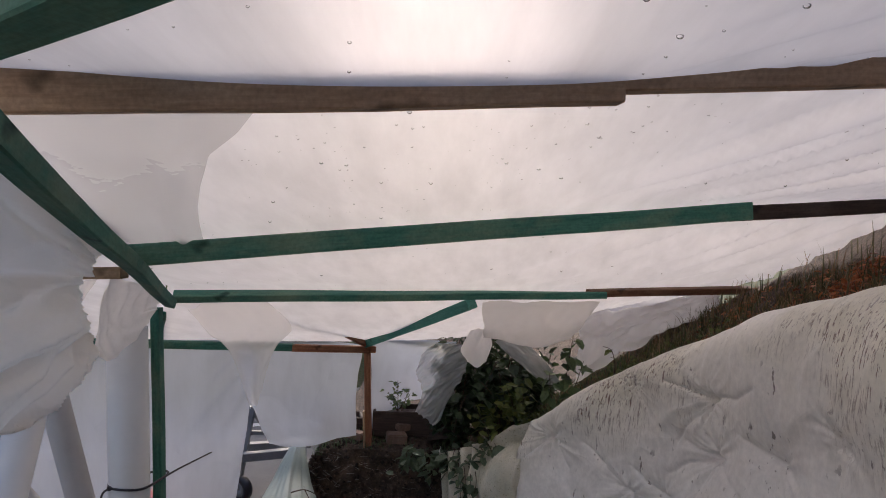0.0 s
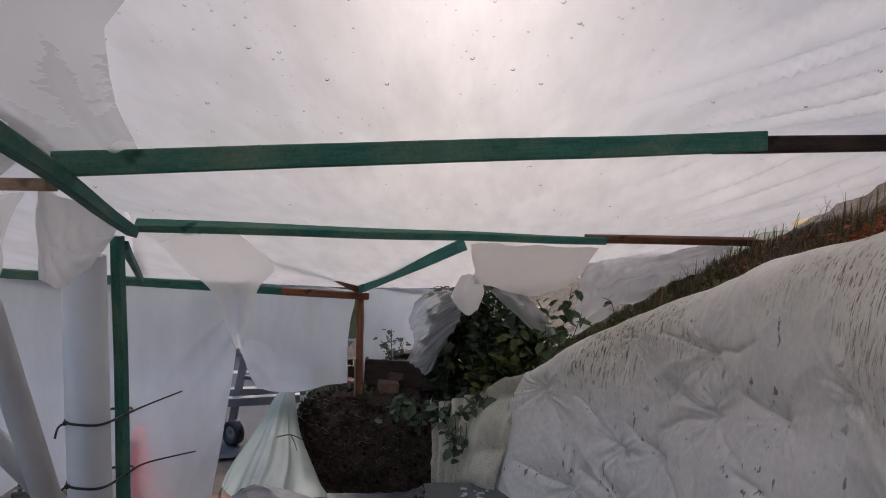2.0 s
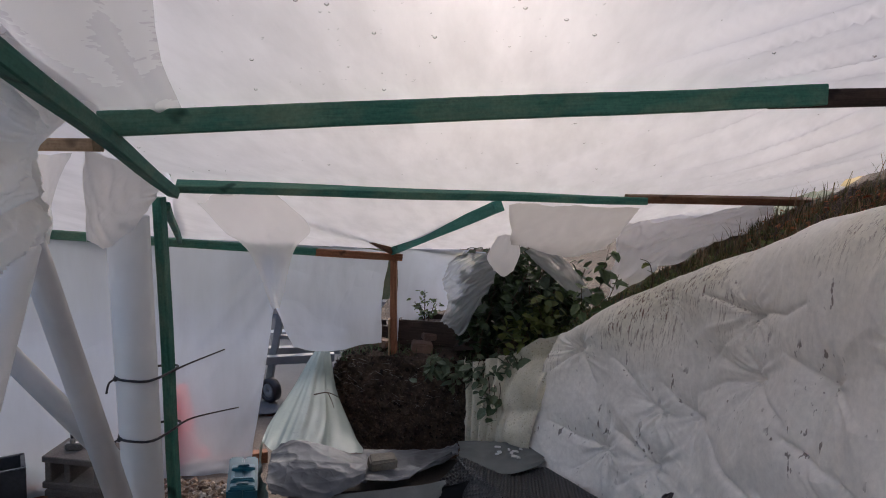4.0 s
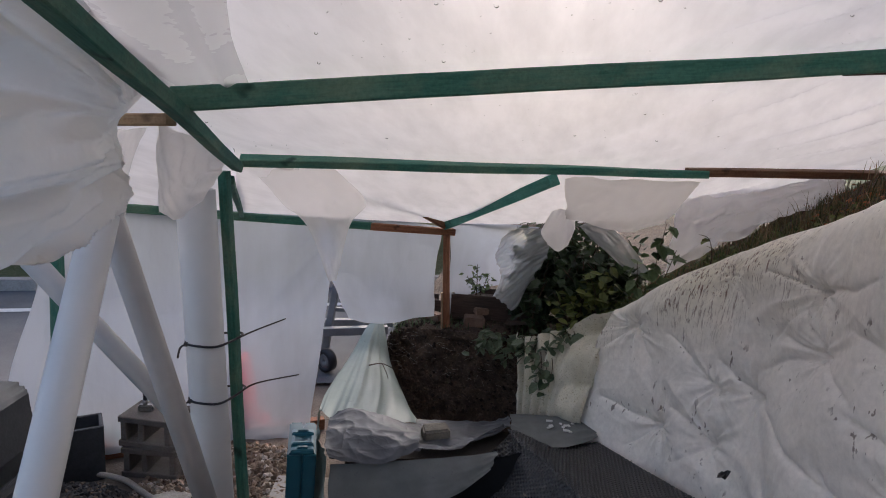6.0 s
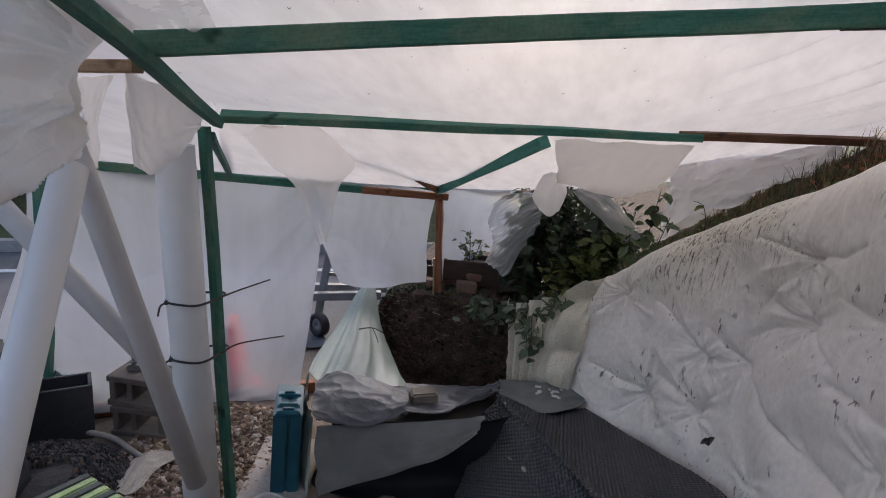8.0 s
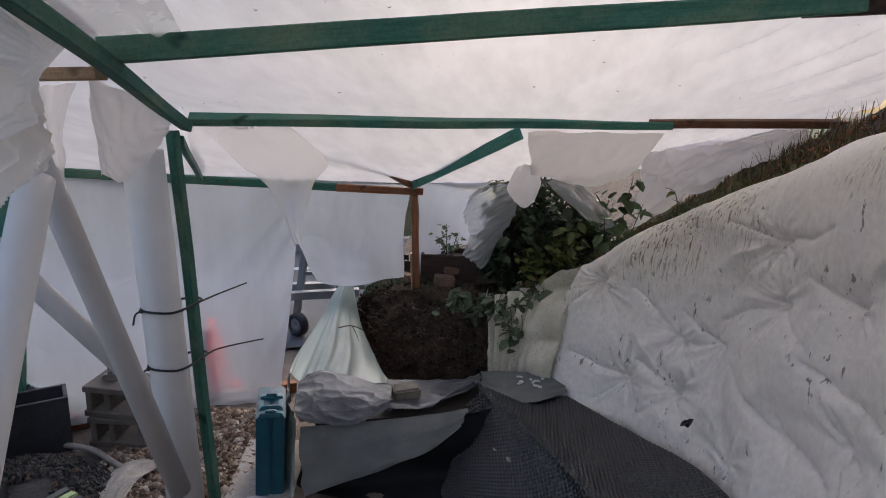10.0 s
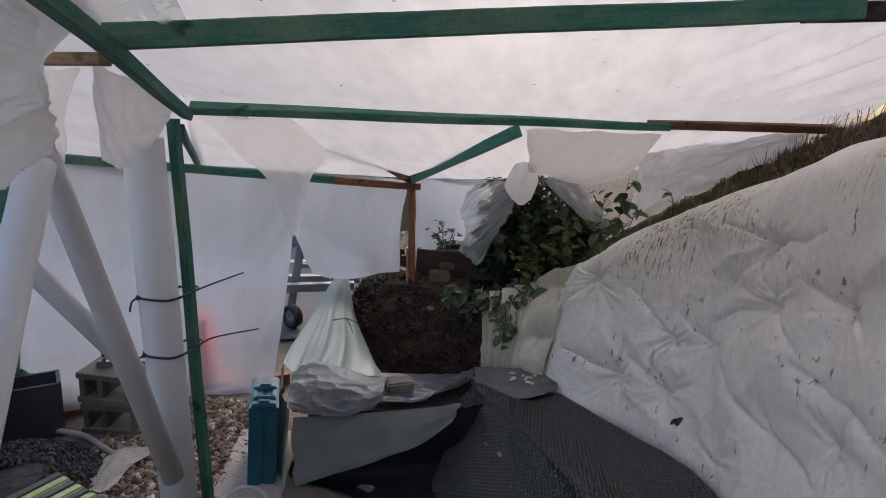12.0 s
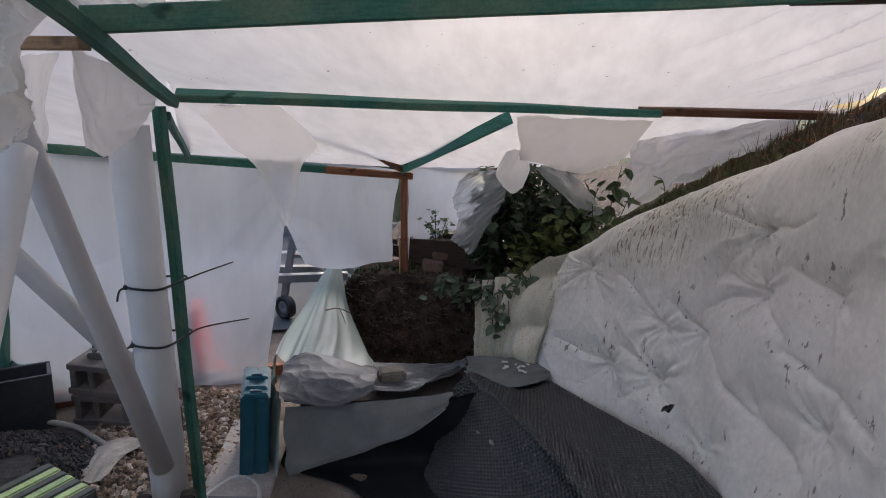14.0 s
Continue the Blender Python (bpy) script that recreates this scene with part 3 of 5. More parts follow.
def far_bush(at, r, h, seed, label):
    rnd = random.Random(seed)
    t = thing("bush", at, label, "bush", "bushes beyond the road")
    base = Vector(at)
    for k in range(4):
        tip = base + Vector((rnd.uniform(-r, r) * 0.6, rnd.uniform(-r, r) * 0.6, h * rnd.uniform(0.6, 0.9)))
        rod("stem", [base, base.lerp(tip, 0.5) + Vector((rnd.uniform(-.1, .1), 0, 0)), tip], 0.035, M_TWIG, t, "", 6, 0.4)
    cs = [base + Vector((rnd.uniform(-r, r), rnd.uniform(-r, r) * 0.7, h * rnd.uniform(0.25, 0.85))) for _ in range(14)]
    v, f = leaf_cloud(cs, 1500, (r * 0.45, r * 0.4, h * 0.24), 0.11, seed)
    from_arrays("crown", v, f, M_LEAF, t, "", False)
    return t


for i, (s, d, r, h) in enumerate([(-1.9, 8.1, 0.9, 1.3), (-3.4, 8.5, 1.0, 1.7), (-5.0, 8.2, 1.1, 1.5), (-0.3, 8.4, 1.0, 1.4), (1.5, 8.3, 1.0, 1.6), (-6.8, 9.0, 1.2, 2.0), (3.4, 8.6, 1.1, 1.8)]):
    p = RD * s + RN * d
    far_bush((p.x, p.y, 0.2), r, h, 40 + i, "dark green leafy bush on the grass verge")


def far_house(at, rz):
    h = thing("house", at, "white rendered house with dark tiled roof beyond the road", "house")
    P = pose(*at, 0, 0, rz)
    part("wall", box_bm(9, 7, 5.2, 0.02), M_HOUSE, h, "", False, P)
    bm = bmesh.new()
    vs = [bm.verts.new(v) for v in ((-4.8, -3.9, 5.1), (4.8, -3.9, 5.1), (4.8, 3.9, 5.1), (-4.8, 3.9, 5.1), (-4.8, 0, 7.6), (4.8, 0, 7.6))]
    for f in ((0, 1, 5, 4), (2, 3, 4, 5), (0, 4, 3), (1, 2, 5), (3, 2, 1, 0)):
        bm.faces.new([vs[k] for k in f])
    part("roof", bm, M_ROOFT, h, "", False, P)
    for x in (-3, 0, 3):
        for z in (0.9, 3.3):
            w = part("window", box_bm(1.3, 0.10, 1.3, 0.01), M_HOUSE, h, "", False, P @ pose(x, -3.52, z))
            part("pane", box_bm(1.1, 0.03, 1.1, 0.005), M_GLASSD, w, "dark glass pane", False, P @ pose(x, -3.585, z + 0.1))
    return h


hp = RD * -7 + RN * 16
far_house((hp.x, hp.y, 0.6), 25)

# ---- timber frame ----
frame_thing = thing("greenhouse_frame", (-0.9, 2.16, 0), "home-made greenhouse frame of green-stained and brown boards", "frame")


def rail_at(y):
    return (-0.958 - 0.32 * (y - 2.2), y, 1.671 - 0.23 * (y - 2.2))


board("side_rail", rail_at(0.45), rail_at(2.185), 0.036, 0.033, M_GREEN, frame_thing, "", 8, 4)
board("post", (-0.908, 2.185, 0.0), (-0.993, 2.165, 1.66), 0.031, 0.042, M_GREEN, frame_thing, "", 0, 3)
# rafters, each with its spliced end
ra_ = board("rafter", (-0.60, 0.715, 2.15), (0.75, -0.28, 2.15), 0.05, 0.06, M_RAFTER, frame_thing, "", -6)
rb_ = board("rafter", (-0.72, 0.86, 2.124), (0.248, 0.905, 2.200), 0.045, 0.066, M_TAN, frame_thing, "unpainted brown rafter with a spliced end", 8, -4)
board("splice", (0.02, 0.925, 2.190), (1.5, 1.09, 2.345), 0.05, 0.045, M_TAN, rb_, "brown extension board", 4, 3)
rc_ = board("rafter", (-0.735, 1.456, 1.877), (0.915, 1.862, 2.086), 0.045, 0.053, M_RAFTER, frame_thing)
board("splice", (0.80, 1.872, 2.072), (1.7, 2.09, 2.17), 0.04, 0.047, M_DARKW, rc_, "dark wet extension board")
rd_ = board("rafter", (-0.955, 2.205, 1.697), (0.73, 2.735, 1.745), 0.046, 0.030, M_RAFTER, frame_thing, "green rafter, twisted and partly rubbed bare", 28, -30, 0.004)
board("splice", (0.66, 2.74, 1.746), (1.55, 3.06, 1.779), 0.046, 0.032, M_BROWN, rd_, "brown extension board", 4, 8)
# stub behind the side rail
board("stub", (-0.97, 1.49, 1.819), (-0.772, 1.50, 1.833), 0.045, 0.028, M_RAW, frame_thing, "short raw offcut under the rail")
# far rail with its posts and braces
fr = board("far_rail", (-2.22, 2.79, 1.38), (-0.86, 3.68, 1.254), 0.04, 0.042, M_GREEN, frame_thing)
board("splice", (-0.87, 3.665, 1.254), (-0.405, 3.972, 1.216), 0.04, 0.042, M_REDW, fr, "red-brown extension board")
board("far_post", (-2.24, 2.79, 0.0), (-2.2, 2.80, 1.37), 0.05, 0.05, M_GREEN, frame_thing)
board("corner_post", (-0.405, 3.93, 0.60), (-0.45, 3.95, 1.235), 0.04, 0.042, M_REDW, frame_thing, "red-brown corner post standing on the soil")
board("post_splint", (-0.432, 3.905, 0.60), (-0.445, 3.915, 0.83), 0.012, 0.04, M_RAW, frame_thing, "short raw board nailed to the post")
board("brace", (-0.455, 3.93, 1.262), (0.14, 2.70, 1.675), 0.045, 0.05, M_TEALW, frame_thing, "paler green sloping brace", 20)
board("brace", (-0.45, 3.94, 1.252), (-0.535, 3.620, 1.365), 0.028, 0.036, M_REDW, frame_thing, "short red-brown sloping brace", 10)
board("brace", (-0.529, 3.680, 1.351), (-0.710, 2.950, 1.539), 0.014, 0.024, M_GREEN, frame_thing, "", 10)
board("brace", (-0.99, 2.20, 1.625), (-1.48, 3.27, 1.325), 0.022, 0.032, M_GREEN, frame_thing)
board("ground_brace", (-2.22, 2.80, 0.28), (-2.0, 2.98, 0.08), 0.03, 0.045, M_GREEN, frame_thing)
tagged(board("sill", (-2.3, 2.76, 0.035), (-1.08, 3.55, 0.03), 0.05, 0.07, M_REDW, None), "red-brown timber sill lying under the plastic wall", "timber sill")

# ---- roof film ----
ROOF = [[(-0.5, -2.6, 2.50), (0.4, -2.6, 2.55), (1.0, -2.6, 2.5), (1.55, -2.6, 2.32)],
        [(-0.5, -0.6, 2.36), (0.4, -0.6, 2.38), (1.05, -0.52, 2.42), (1.6, -0.45, 2.33)],
        [(-0.55, 0.40, 2.225), (0.3, 0.32, 2.235), (1.1, 0.38, 2.30), (1.6, 0.48, 2.32)],
        [(-0.78, 0.80, 2.158), (-0.30, 0.82, 2.148), (0.10, 0.83, 2.168), (0.34, 0.84, 2.198), (0.62, 0.86, 2.245), (1.1, 0.98, 2.32), (1.58, 1.06, 2.29)],
        [(-0.78, 0.875, 2.168), (0.0, 0.91, 2.215), (0.9, 1.03, 2.31), (1.58, 1.14, 2.28)],
        [(-0.80, 1.45, 1.925), (0.0, 1.65, 2.015), (0.95, 1.88, 2.125), (1.62, 2.06, 2.17)],
        [(-0.98, 2.21, 1.735), (-0.15, 2.47, 1.755), (0.73, 2.75, 1.782), (1.5, 3.05, 1.81)],
        [(-1.50, 3.29, 1.335), (-0.47, 3.97, 1.265), (0.45, 4.15, 1.33), (1.35, 4.25, 1.50)]]
NR = len(ROOF) - 1


def roof_shape(u, v, p):
    f = (v * NR) % 1.0
    seg = int(v * NR)
    sag = (0, -0.01, -0.02, 0, -0.02, -0.028, -0.03, -0.03)[seg] * math.sin(math.pi * f)
    e = (p[0] + p[1]) * 0.71
    d = (p[0] - p[1]) * 0.71
    right = min(max((p[0] - 0.05) / 0.7, 0), 1)
    w = 0.034 * right * (noise.noise((e * 11, d * 1.2, 1)) + 0.5 * noise.noise((e * 24, d * 2, 4)))
    w += 0.006 * noise.noise((p[0] * 3, p[1] * 3, 8))
    left = min(max((-p[0] - 0.25) / 0.4, 0), 1)
    w += 0.008 * left * noise.noise((p[0] * 5, p[1] * 1.5, 5))
    return sag + w * min(1, 4 * f, 4 * (1 - f) + 0.25)


tagged(cloth("roof_film", ROOF, 150, 210, M_ROOF, roof_shape, None, "", True), "milky white polythene roof sheet with wrinkles and droplets", "plastic sheet")
tagged(cloth("side_roof_film", [[(-0.62, 0.9, 2.07), (-0.78, 1.5, 1.91), (-0.99, 2.23, 1.735)], [(-1.4, 1.6, 1.80), (-1.5, 2.25, 1.62), (-1.51, 3.29, 1.33)], [(-2.5, 2.45, 1.47), (-2.32, 2.72, 1.39), (-2.15, 2.88, 1.38)]],
             40, 40, M_ROOF, fold(0.012, 5, 3, 3.0), None, "", False, 0.3), "milky polythene sheet slung from rail to far wall", "plastic sheet")



# a second layer of film lapped under the roof beside the side rail: right edge along the sheet, as (v, u)
LAP = [(0.575, 0.235), (0.598, 0.205), (0.612, 0.18), (0.64, 0.158), (0.662, 0.143), (0.69, 0.128), (0.705, 0.121), (0.716, 0.117)]


def lap_sheet(nu=60, nv=70):
    rows = [np.array(r, dtype=float) for r in ROOF]
    verts = []
    for j in range(nv + 1):
        v = LAP[0][0] + (LAP[-1][0] - LAP[0][0]) * j / nv
        edge = float(np.interp(v, [a for a, b in LAP], [b for a, b in LAP]))
        f = v * NR
        k = min(int(f), NR - 1)
        for i in range(nu + 1):
            t = i / nu
            u = 0.004 + (edge - 0.004) * t
            p = cr(rows[k], u) * (1 - f + k) + cr(rows[k + 1], u) * (f - k)
            drop = 0.022 + 0.016 * math.exp(-((t - 0.86) / 0.07) ** 2) * (0.4 + 0.6 * j / nv) + 0.010 * (0.5 + noise.noise((t * 3, v * 22, 4)))
            drop += 0.012 * max(0, j / nv - 0.88) / 0.12 * (0.5 + noise.noise((t * 9, 1, 6)))
            verts.append((p[0], p[1], p[2] + roof_shape(u, v, p) - drop))
    W = nu + 1
    faces = [(j * W + i, j * W + i + 1, (j + 1) * W + i + 1, (j + 1) * W + i) for j in range(nv) for i in range(nu)]
    return from_arrays("lapped_film", verts, faces, M_LAP)


tagged(lap_sheet(), "greyish second layer of polythene lapped under the roof", "plastic sheet")

# unseen film, added to close the other end and brighten surfaces facing it
tagged(cloth("wall_south", [[(-2.6, -2.62, 0.0), (-1.0, -2.66, 0.0), (0.4, -2.62, 0.0), (1.5, -2.64, 0.0)], [(-2.6, -2.64, 1.3), (-1.0, -2.6, 1.3), (0.4, -2.65, 1.3), (1.5, -2.62, 1.3)], [(-2.6, -2.62, 2.45), (-1.0, -2.62, 2.48), (0.4, -2.6, 2.54), (1.5, -2.6, 2.34)]],
             40, 24, M_FLAP, fold(0.03, 6, 2, 5.0)), "unseen milky polythene end wall added to let light in", "wall", "", "structure")

# ---- wall films ----
E1, E2 = Vector((-2.2, 2.80, 1.0)), Vector((-0.44, 3.955, 1.0))
FD = (E2 - E1).normalized()
FN = Vector((FD.y, -FD.x, 0))


def on_wall(s, z, off=0.0):
    """Place on the far wall: s metres along it from the far post, height z, off towards the inside."""
    p = E1 + FD * s + FN * off
    return (p.x, p.y, z)


def wall_shape(u, v, p):
    return 0.10 * max(0, u - 0.5) * (0.5 - abs(noise.noise((u * 9 - v * 5, v * 1.6, 9.1)))) + 0.016 * noise.noise((u * 4 + 2, v * 2.2, 1.3)) + 0.012 * (0.5 - abs(noise.noise((u * 5 - v * 2.4, v * 1.2, 6.1)))) * (1 - v * 0.5) + 0.22 * max(0, 0.16 - v) * (0.5 - abs(noise.noise((u * 9, v * 20, 2))))


tagged(cloth("wall_film", [[on_wall(-0.33, 0.02, 0.02), on_wall(0.5, 0.05, 0.03), on_wall(1.22, 0.03, 0.12)],
                           [on_wall(-0.24, 0.5, -0.01), on_wall(0.5, 0.5, -0.02), on_wall(1.30, 0.45, 0.02)],
                           [on_wall(-0.09, 1.0, -0.02), on_wall(0.6, 1.0, -0.03), on_wall(1.37, 0.96, -0.03)],
                           [on_wall(-0.06, 1.40, -0.028), on_wall(0.7, 1.35, -0.028), on_wall(1.42, 1.30, -0.028)]], 70, 60, M_WALL, wall_shape, None, "", False, 0.15),
       "blue-grey milky polythene hung from the far rail", "plastic sheet")
tagged(cloth("wall_film", [[on_wall(1.48, 0.69, 0.0), on_wall(1.63, 0.65, 0.01), on_wall(1.86, 0.66, 0.01), on_wall(2.04, 0.67, 0.0)],
                           [on_wall(1.38, 0.92, -0.045), on_wall(1.6, 0.92, -0.04), on_wall(1.84, 0.92, -0.045), on_wall(2.05, 0.92, -0.04)],
                           [on_wall(1.24, 1.315, -0.033), on_wall(1.57, 1.295, -0.033), on_wall(1.8, 1.28, -0.033), on_wall(2.08, 1.25, -0.033)]], 40, 40, M_WALL, fold(0.010, 3, 2, 4.4, False), None, "", False, 0.25),
       "shorter milky polythene sheet ending above the sacking", "plastic sheet")
tagged(cloth("wall_film", [[(-0.42, 4.02, 0.64), (-0.2, 4.25, 0.80), (0.0, 4.3, 0.84)], [(-0.43, 4.02, 0.9), (-0.2, 4.24, 1.0), (0.02, 4.28, 1.0)], [(-0.44, 4.0, 1.28), (-0.2, 4.0, 1.29), (0.12, 3.9, 1.31)]],
             24, 24, M_WALL, fold(0.012, 3, 2, 9.4), None, "", False, 0.2), "milky polythene sheet behind the corner post", "plastic sheet")

# ---- loose flaps of film ----
def bunch_shape(u, v, p):
    """Long folds running together at the rail's stub, with a pocket along the lower edge."""
    dx, dz = 1.06 - u, v - 0.62
    d = math.hypot(dx, dz)
    a = math.atan2(dz, dx)
    calm = min(1.0, (1.0 - u) / 0.14)
    h = calm * 0.085 * min(d, 0.6) * (0.45 - abs(noise.noise((a * 3.1, d * 0.8, 2.2)))) * 2
    h += calm * 0.066 * min(d * 1.5, 0.6) * (0.45 - abs(noise.noise((a * 7.5 + 3, d * 1.6, 5.2)))) * 2
    h += 0.014 * math.exp(-((v - 0.18) / 0.13) ** 2) - 0.020 * math.exp(-((v - 0.42 + 0.1 * u) / 0.04) ** 2) * min(1, u * 2)
    h += 0.030 * noise.noise((u * 2.6, v * 2.4, 9)) + 0.018 * (0.4 - abs(noise.noise((u * 8 + v * 2, v * 8, 3))))
    return 1.25 * h * min(1.0, (1.0 - u) / 0.34)


tagged(cloth("hanging_film", [[(-0.66, 0.50, 1.585), (-0.72, 0.82, 1.645), (-0.755, 1.05, 1.68), (-0.785, 1.22, 1.73), (-0.83, 1.385, 1.82)],
                              [(-0.61, 0.50, 1.68), (-0.67, 0.78, 1.705), (-0.73, 1.03, 1.73), (-0.775, 1.21, 1.77), (-0.815, 1.395, 1.838)],
                              [(-0.57, 0.48, 1.88), (-0.64, 0.75, 1.87), (-0.69, 1.01, 1.868), (-0.73, 1.20, 1.862), (-0.79, 1.395, 1.862)],
                              [(-0.52, 0.46, 2.14), (-0.60, 0.74, 2.07), (-0.65, 1.0, 2.01), (-0.69, 1.20, 1.955), (-0.755, 1.40, 1.895)]], 120, 100, M_BUNCH,
             bunch_shape), "bunched loose polythene gathered below the side rail", "plastic sheet")
tagged(cloth("hanging_film", [[(-1.03, 1.83, 1.56), (-1.03, 1.87, 1.545), (-1.01, 1.92, 1.535), (-0.975, 2.0, 1.60), (-0.955, 2.05, 1.672)],
                              [(-0.935, 1.68, 1.70), (-0.955, 1.76, 1.672), (-0.96, 1.84, 1.655), (-0.95, 1.95, 1.675), (-0.948, 2.055, 1.682)],
                              [(-0.82, 1.515, 1.828), (-0.83, 1.65, 1.80), (-0.854, 1.80, 1.769), (-0.89, 1.92, 1.741), (-0.932, 2.07, 1.712)]], 60, 50, M_FLAP,
             lambda u, v, p: 0.016 * noise.noise((u * 3.2 - v * 1.2, v * 1.6, 12)) + 0.024 * (0.45 - abs(noise.noise((u * 3.6 + v * 2.4, v * 1.4 - u, 14)))) + 0.002 * noise.noise((u * 14, v * 12, 3)), None, "", False, 0.1),
       "pale loose polythene flap hanging in a pouch below the rail", "plastic sheet")
tagged(cloth("hanging_film", [[(-1.07, 1.72, 1.57), (-1.05, 1.70, 1.565), (-1.035, 1.70, 1.57)], [(-1.0, 1.62, 1.69), (-0.975, 1.60, 1.69), (-0.95, 1.60, 1.70)], [(-0.945, 1.535, 1.80), (-0.90, 1.53, 1.805), (-0.86, 1.53, 1.81)]],
             20, 30, M_THIN, fold(0.008, 2, 2, 14.0), None, "", False, 0.3), "narrow polythene strip hanging down from the stub", "plastic sheet")
tagged(cloth("hanging_film", [[(-1.02, 3.42, 0.95), (-0.99, 3.40, 1.0), (-0.965, 3.40, 1.08)], [(-1.06, 3.18, 1.30), (-0.94, 3.15, 1.31), (-0.83, 3.12, 1.345)], [(-1.05, 2.78, 1.49), (-0.88, 2.85, 1.495), (-0.71, 2.95, 1.505)], [(-1.02, 2.40, 1.675), (-0.86, 2.42, 1.68), (-0.70, 2.45, 1.685)]],
             30, 50, M_THIN, fold(0.012, 2, 3, 17.0), None, "", False, 0.3), "cream polythene strip hanging down from the rafter", "plastic sheet")
tagged(cloth("hanging_film", [[(0.215, 2.930, 1.506), (0.360, 2.960, 1.480), (0.503, 2.990, 1.458), (0.640, 2.970, 1.518)], [(0.20, 2.78, 1.60), (0.36, 2.81, 1.595), (0.52, 2.86, 1.585), (0.675, 2.87, 1.60)], [(0.172, 2.585, 1.708), (0.349, 2.635, 1.712), (0.53, 2.69, 1.717), (0.715, 2.75, 1.722)]],
             44, 40, M_CREAM, fold(0.014, 3, 2, 23.0), None, "", False, 0.3), "cream triangular polythene flap hanging from the rafter", "plastic sheet")
tagged(cloth("hanging_film", [[(0.16, 3.12, 1.345), (0.21, 3.12, 1.318), (0.25, 3.1, 1.36)], [(0.12, 3.08, 1.41), (0.195, 3.02, 1.43), (0.268, 3.05, 1.44)], [(0.15, 2.93, 1.52), (0.195, 2.88, 1.545), (0.235, 2.88, 1.55)]],
             24, 24, M_FLAP, fold(0.012, 2, 1.5, 27.0), None, "", False, 0.2), "small torn polythene rag hanging in a loop", "plastic sheet")
tagged(cloth("clear_film", [[(-.112, 3.72, .905), (-.05, 3.72, .87), (.019, 3.70, .838), (.073, 3.68, .943)],
                            [(-.068, 3.70, 1.026), (-.02, 3.68, 1.0), (.04, 3.67, .99), (.097, 3.68, 1.037)],
                            [(-.104, 3.70, 1.12), (-.02, 3.66, 1.12), (.06, 3.64, 1.13), (.152, 3.66, 1.142)],
                            [(-.104, 3.70, 1.20), (-.02, 3.66, 1.23), (.07, 3.63, 1.24), (.18, 3.66, 1.243)],
                            [(-.037, 3.70, 1.29), (.02, 3.67, 1.32), (.09, 3.66, 1.33), (.16, 3.66, 1.33)]],
             80, 90, M_BAG, lambda u, v, p: 0.040 * (0.5 - abs(noise.noise((u * 1.6 + v * 2, v * 9 - u * 5, 2)))) + 0.018 * (0.5 - abs(noise.noise((u * 5, v * 20 - u * 8, 5)))), None, "", False, 0.2),
       "crumpled clear plastic hanging over the planting", "plastic sheet")
tagged(cloth("clear_film", [[(.61, 3.47, 1.165), (.66, 3.46, 1.17), (.707, 3.45, 1.18)], [(.495, 3.46, 1.255), (.555, 3.45, 1.28), (.608, 3.45, 1.30)], [(.382, 3.46, 1.34), (.44, 3.45, 1.375), (.493, 3.45, 1.395)], [(.322, 3.46, 1.394), (.36, 3.45, 1.42), (.40, 3.45, 1.435)]],
             30, 40, M_BAG, fold(0.010, 3, 4, 33.0), None, "", False, 0.2), "strip of clear plastic slanting over the bushes", "plastic sheet")
tagged(cloth("back_sheet", [[(0.811, 3.500, 1.163), (0.978, 3.340, 1.345), (1.180, 3.140, 1.513), (1.378, 2.980, 1.654)], [(0.830, 3.520, 1.412), (0.996, 3.400, 1.495), (1.198, 3.240, 1.592), (1.416, 3.080, 1.682)], [(0.793, 3.500, 1.576), (0.971, 3.400, 1.639), (1.194, 3.280, 1.688), (1.436, 3.150, 1.728)]],
             90, 60, M_CRUMPLE, lambda u, v, p: 0.085 * (0.5 - abs(noise.noise((u * 5 + v * 2, v * 2.6 - u * 2, 41)))) + 0.035 * (0.5 - abs(noise.noise((u * 10 - v * 3, v * 6, 44)))), None, "", False, 0.2),
       "creased white polythene laid over the bank edge", "plastic sheet")

# water drops on the underside of the roof film
drnd = random.Random(5)
RR = [np.array(r, dtype=float) for r in ROOF]
dv_, df_ = [], []


def roof_pt(u, v):
    f = v * NR
    k = min(int(f), NR - 1)
    p = cr(RR[k], u) * (1 - f + k) + cr(RR[k + 1], u) * (f - k)
    return p + np.array((0, 0, -0.0)), roof_shape(u, v, p)


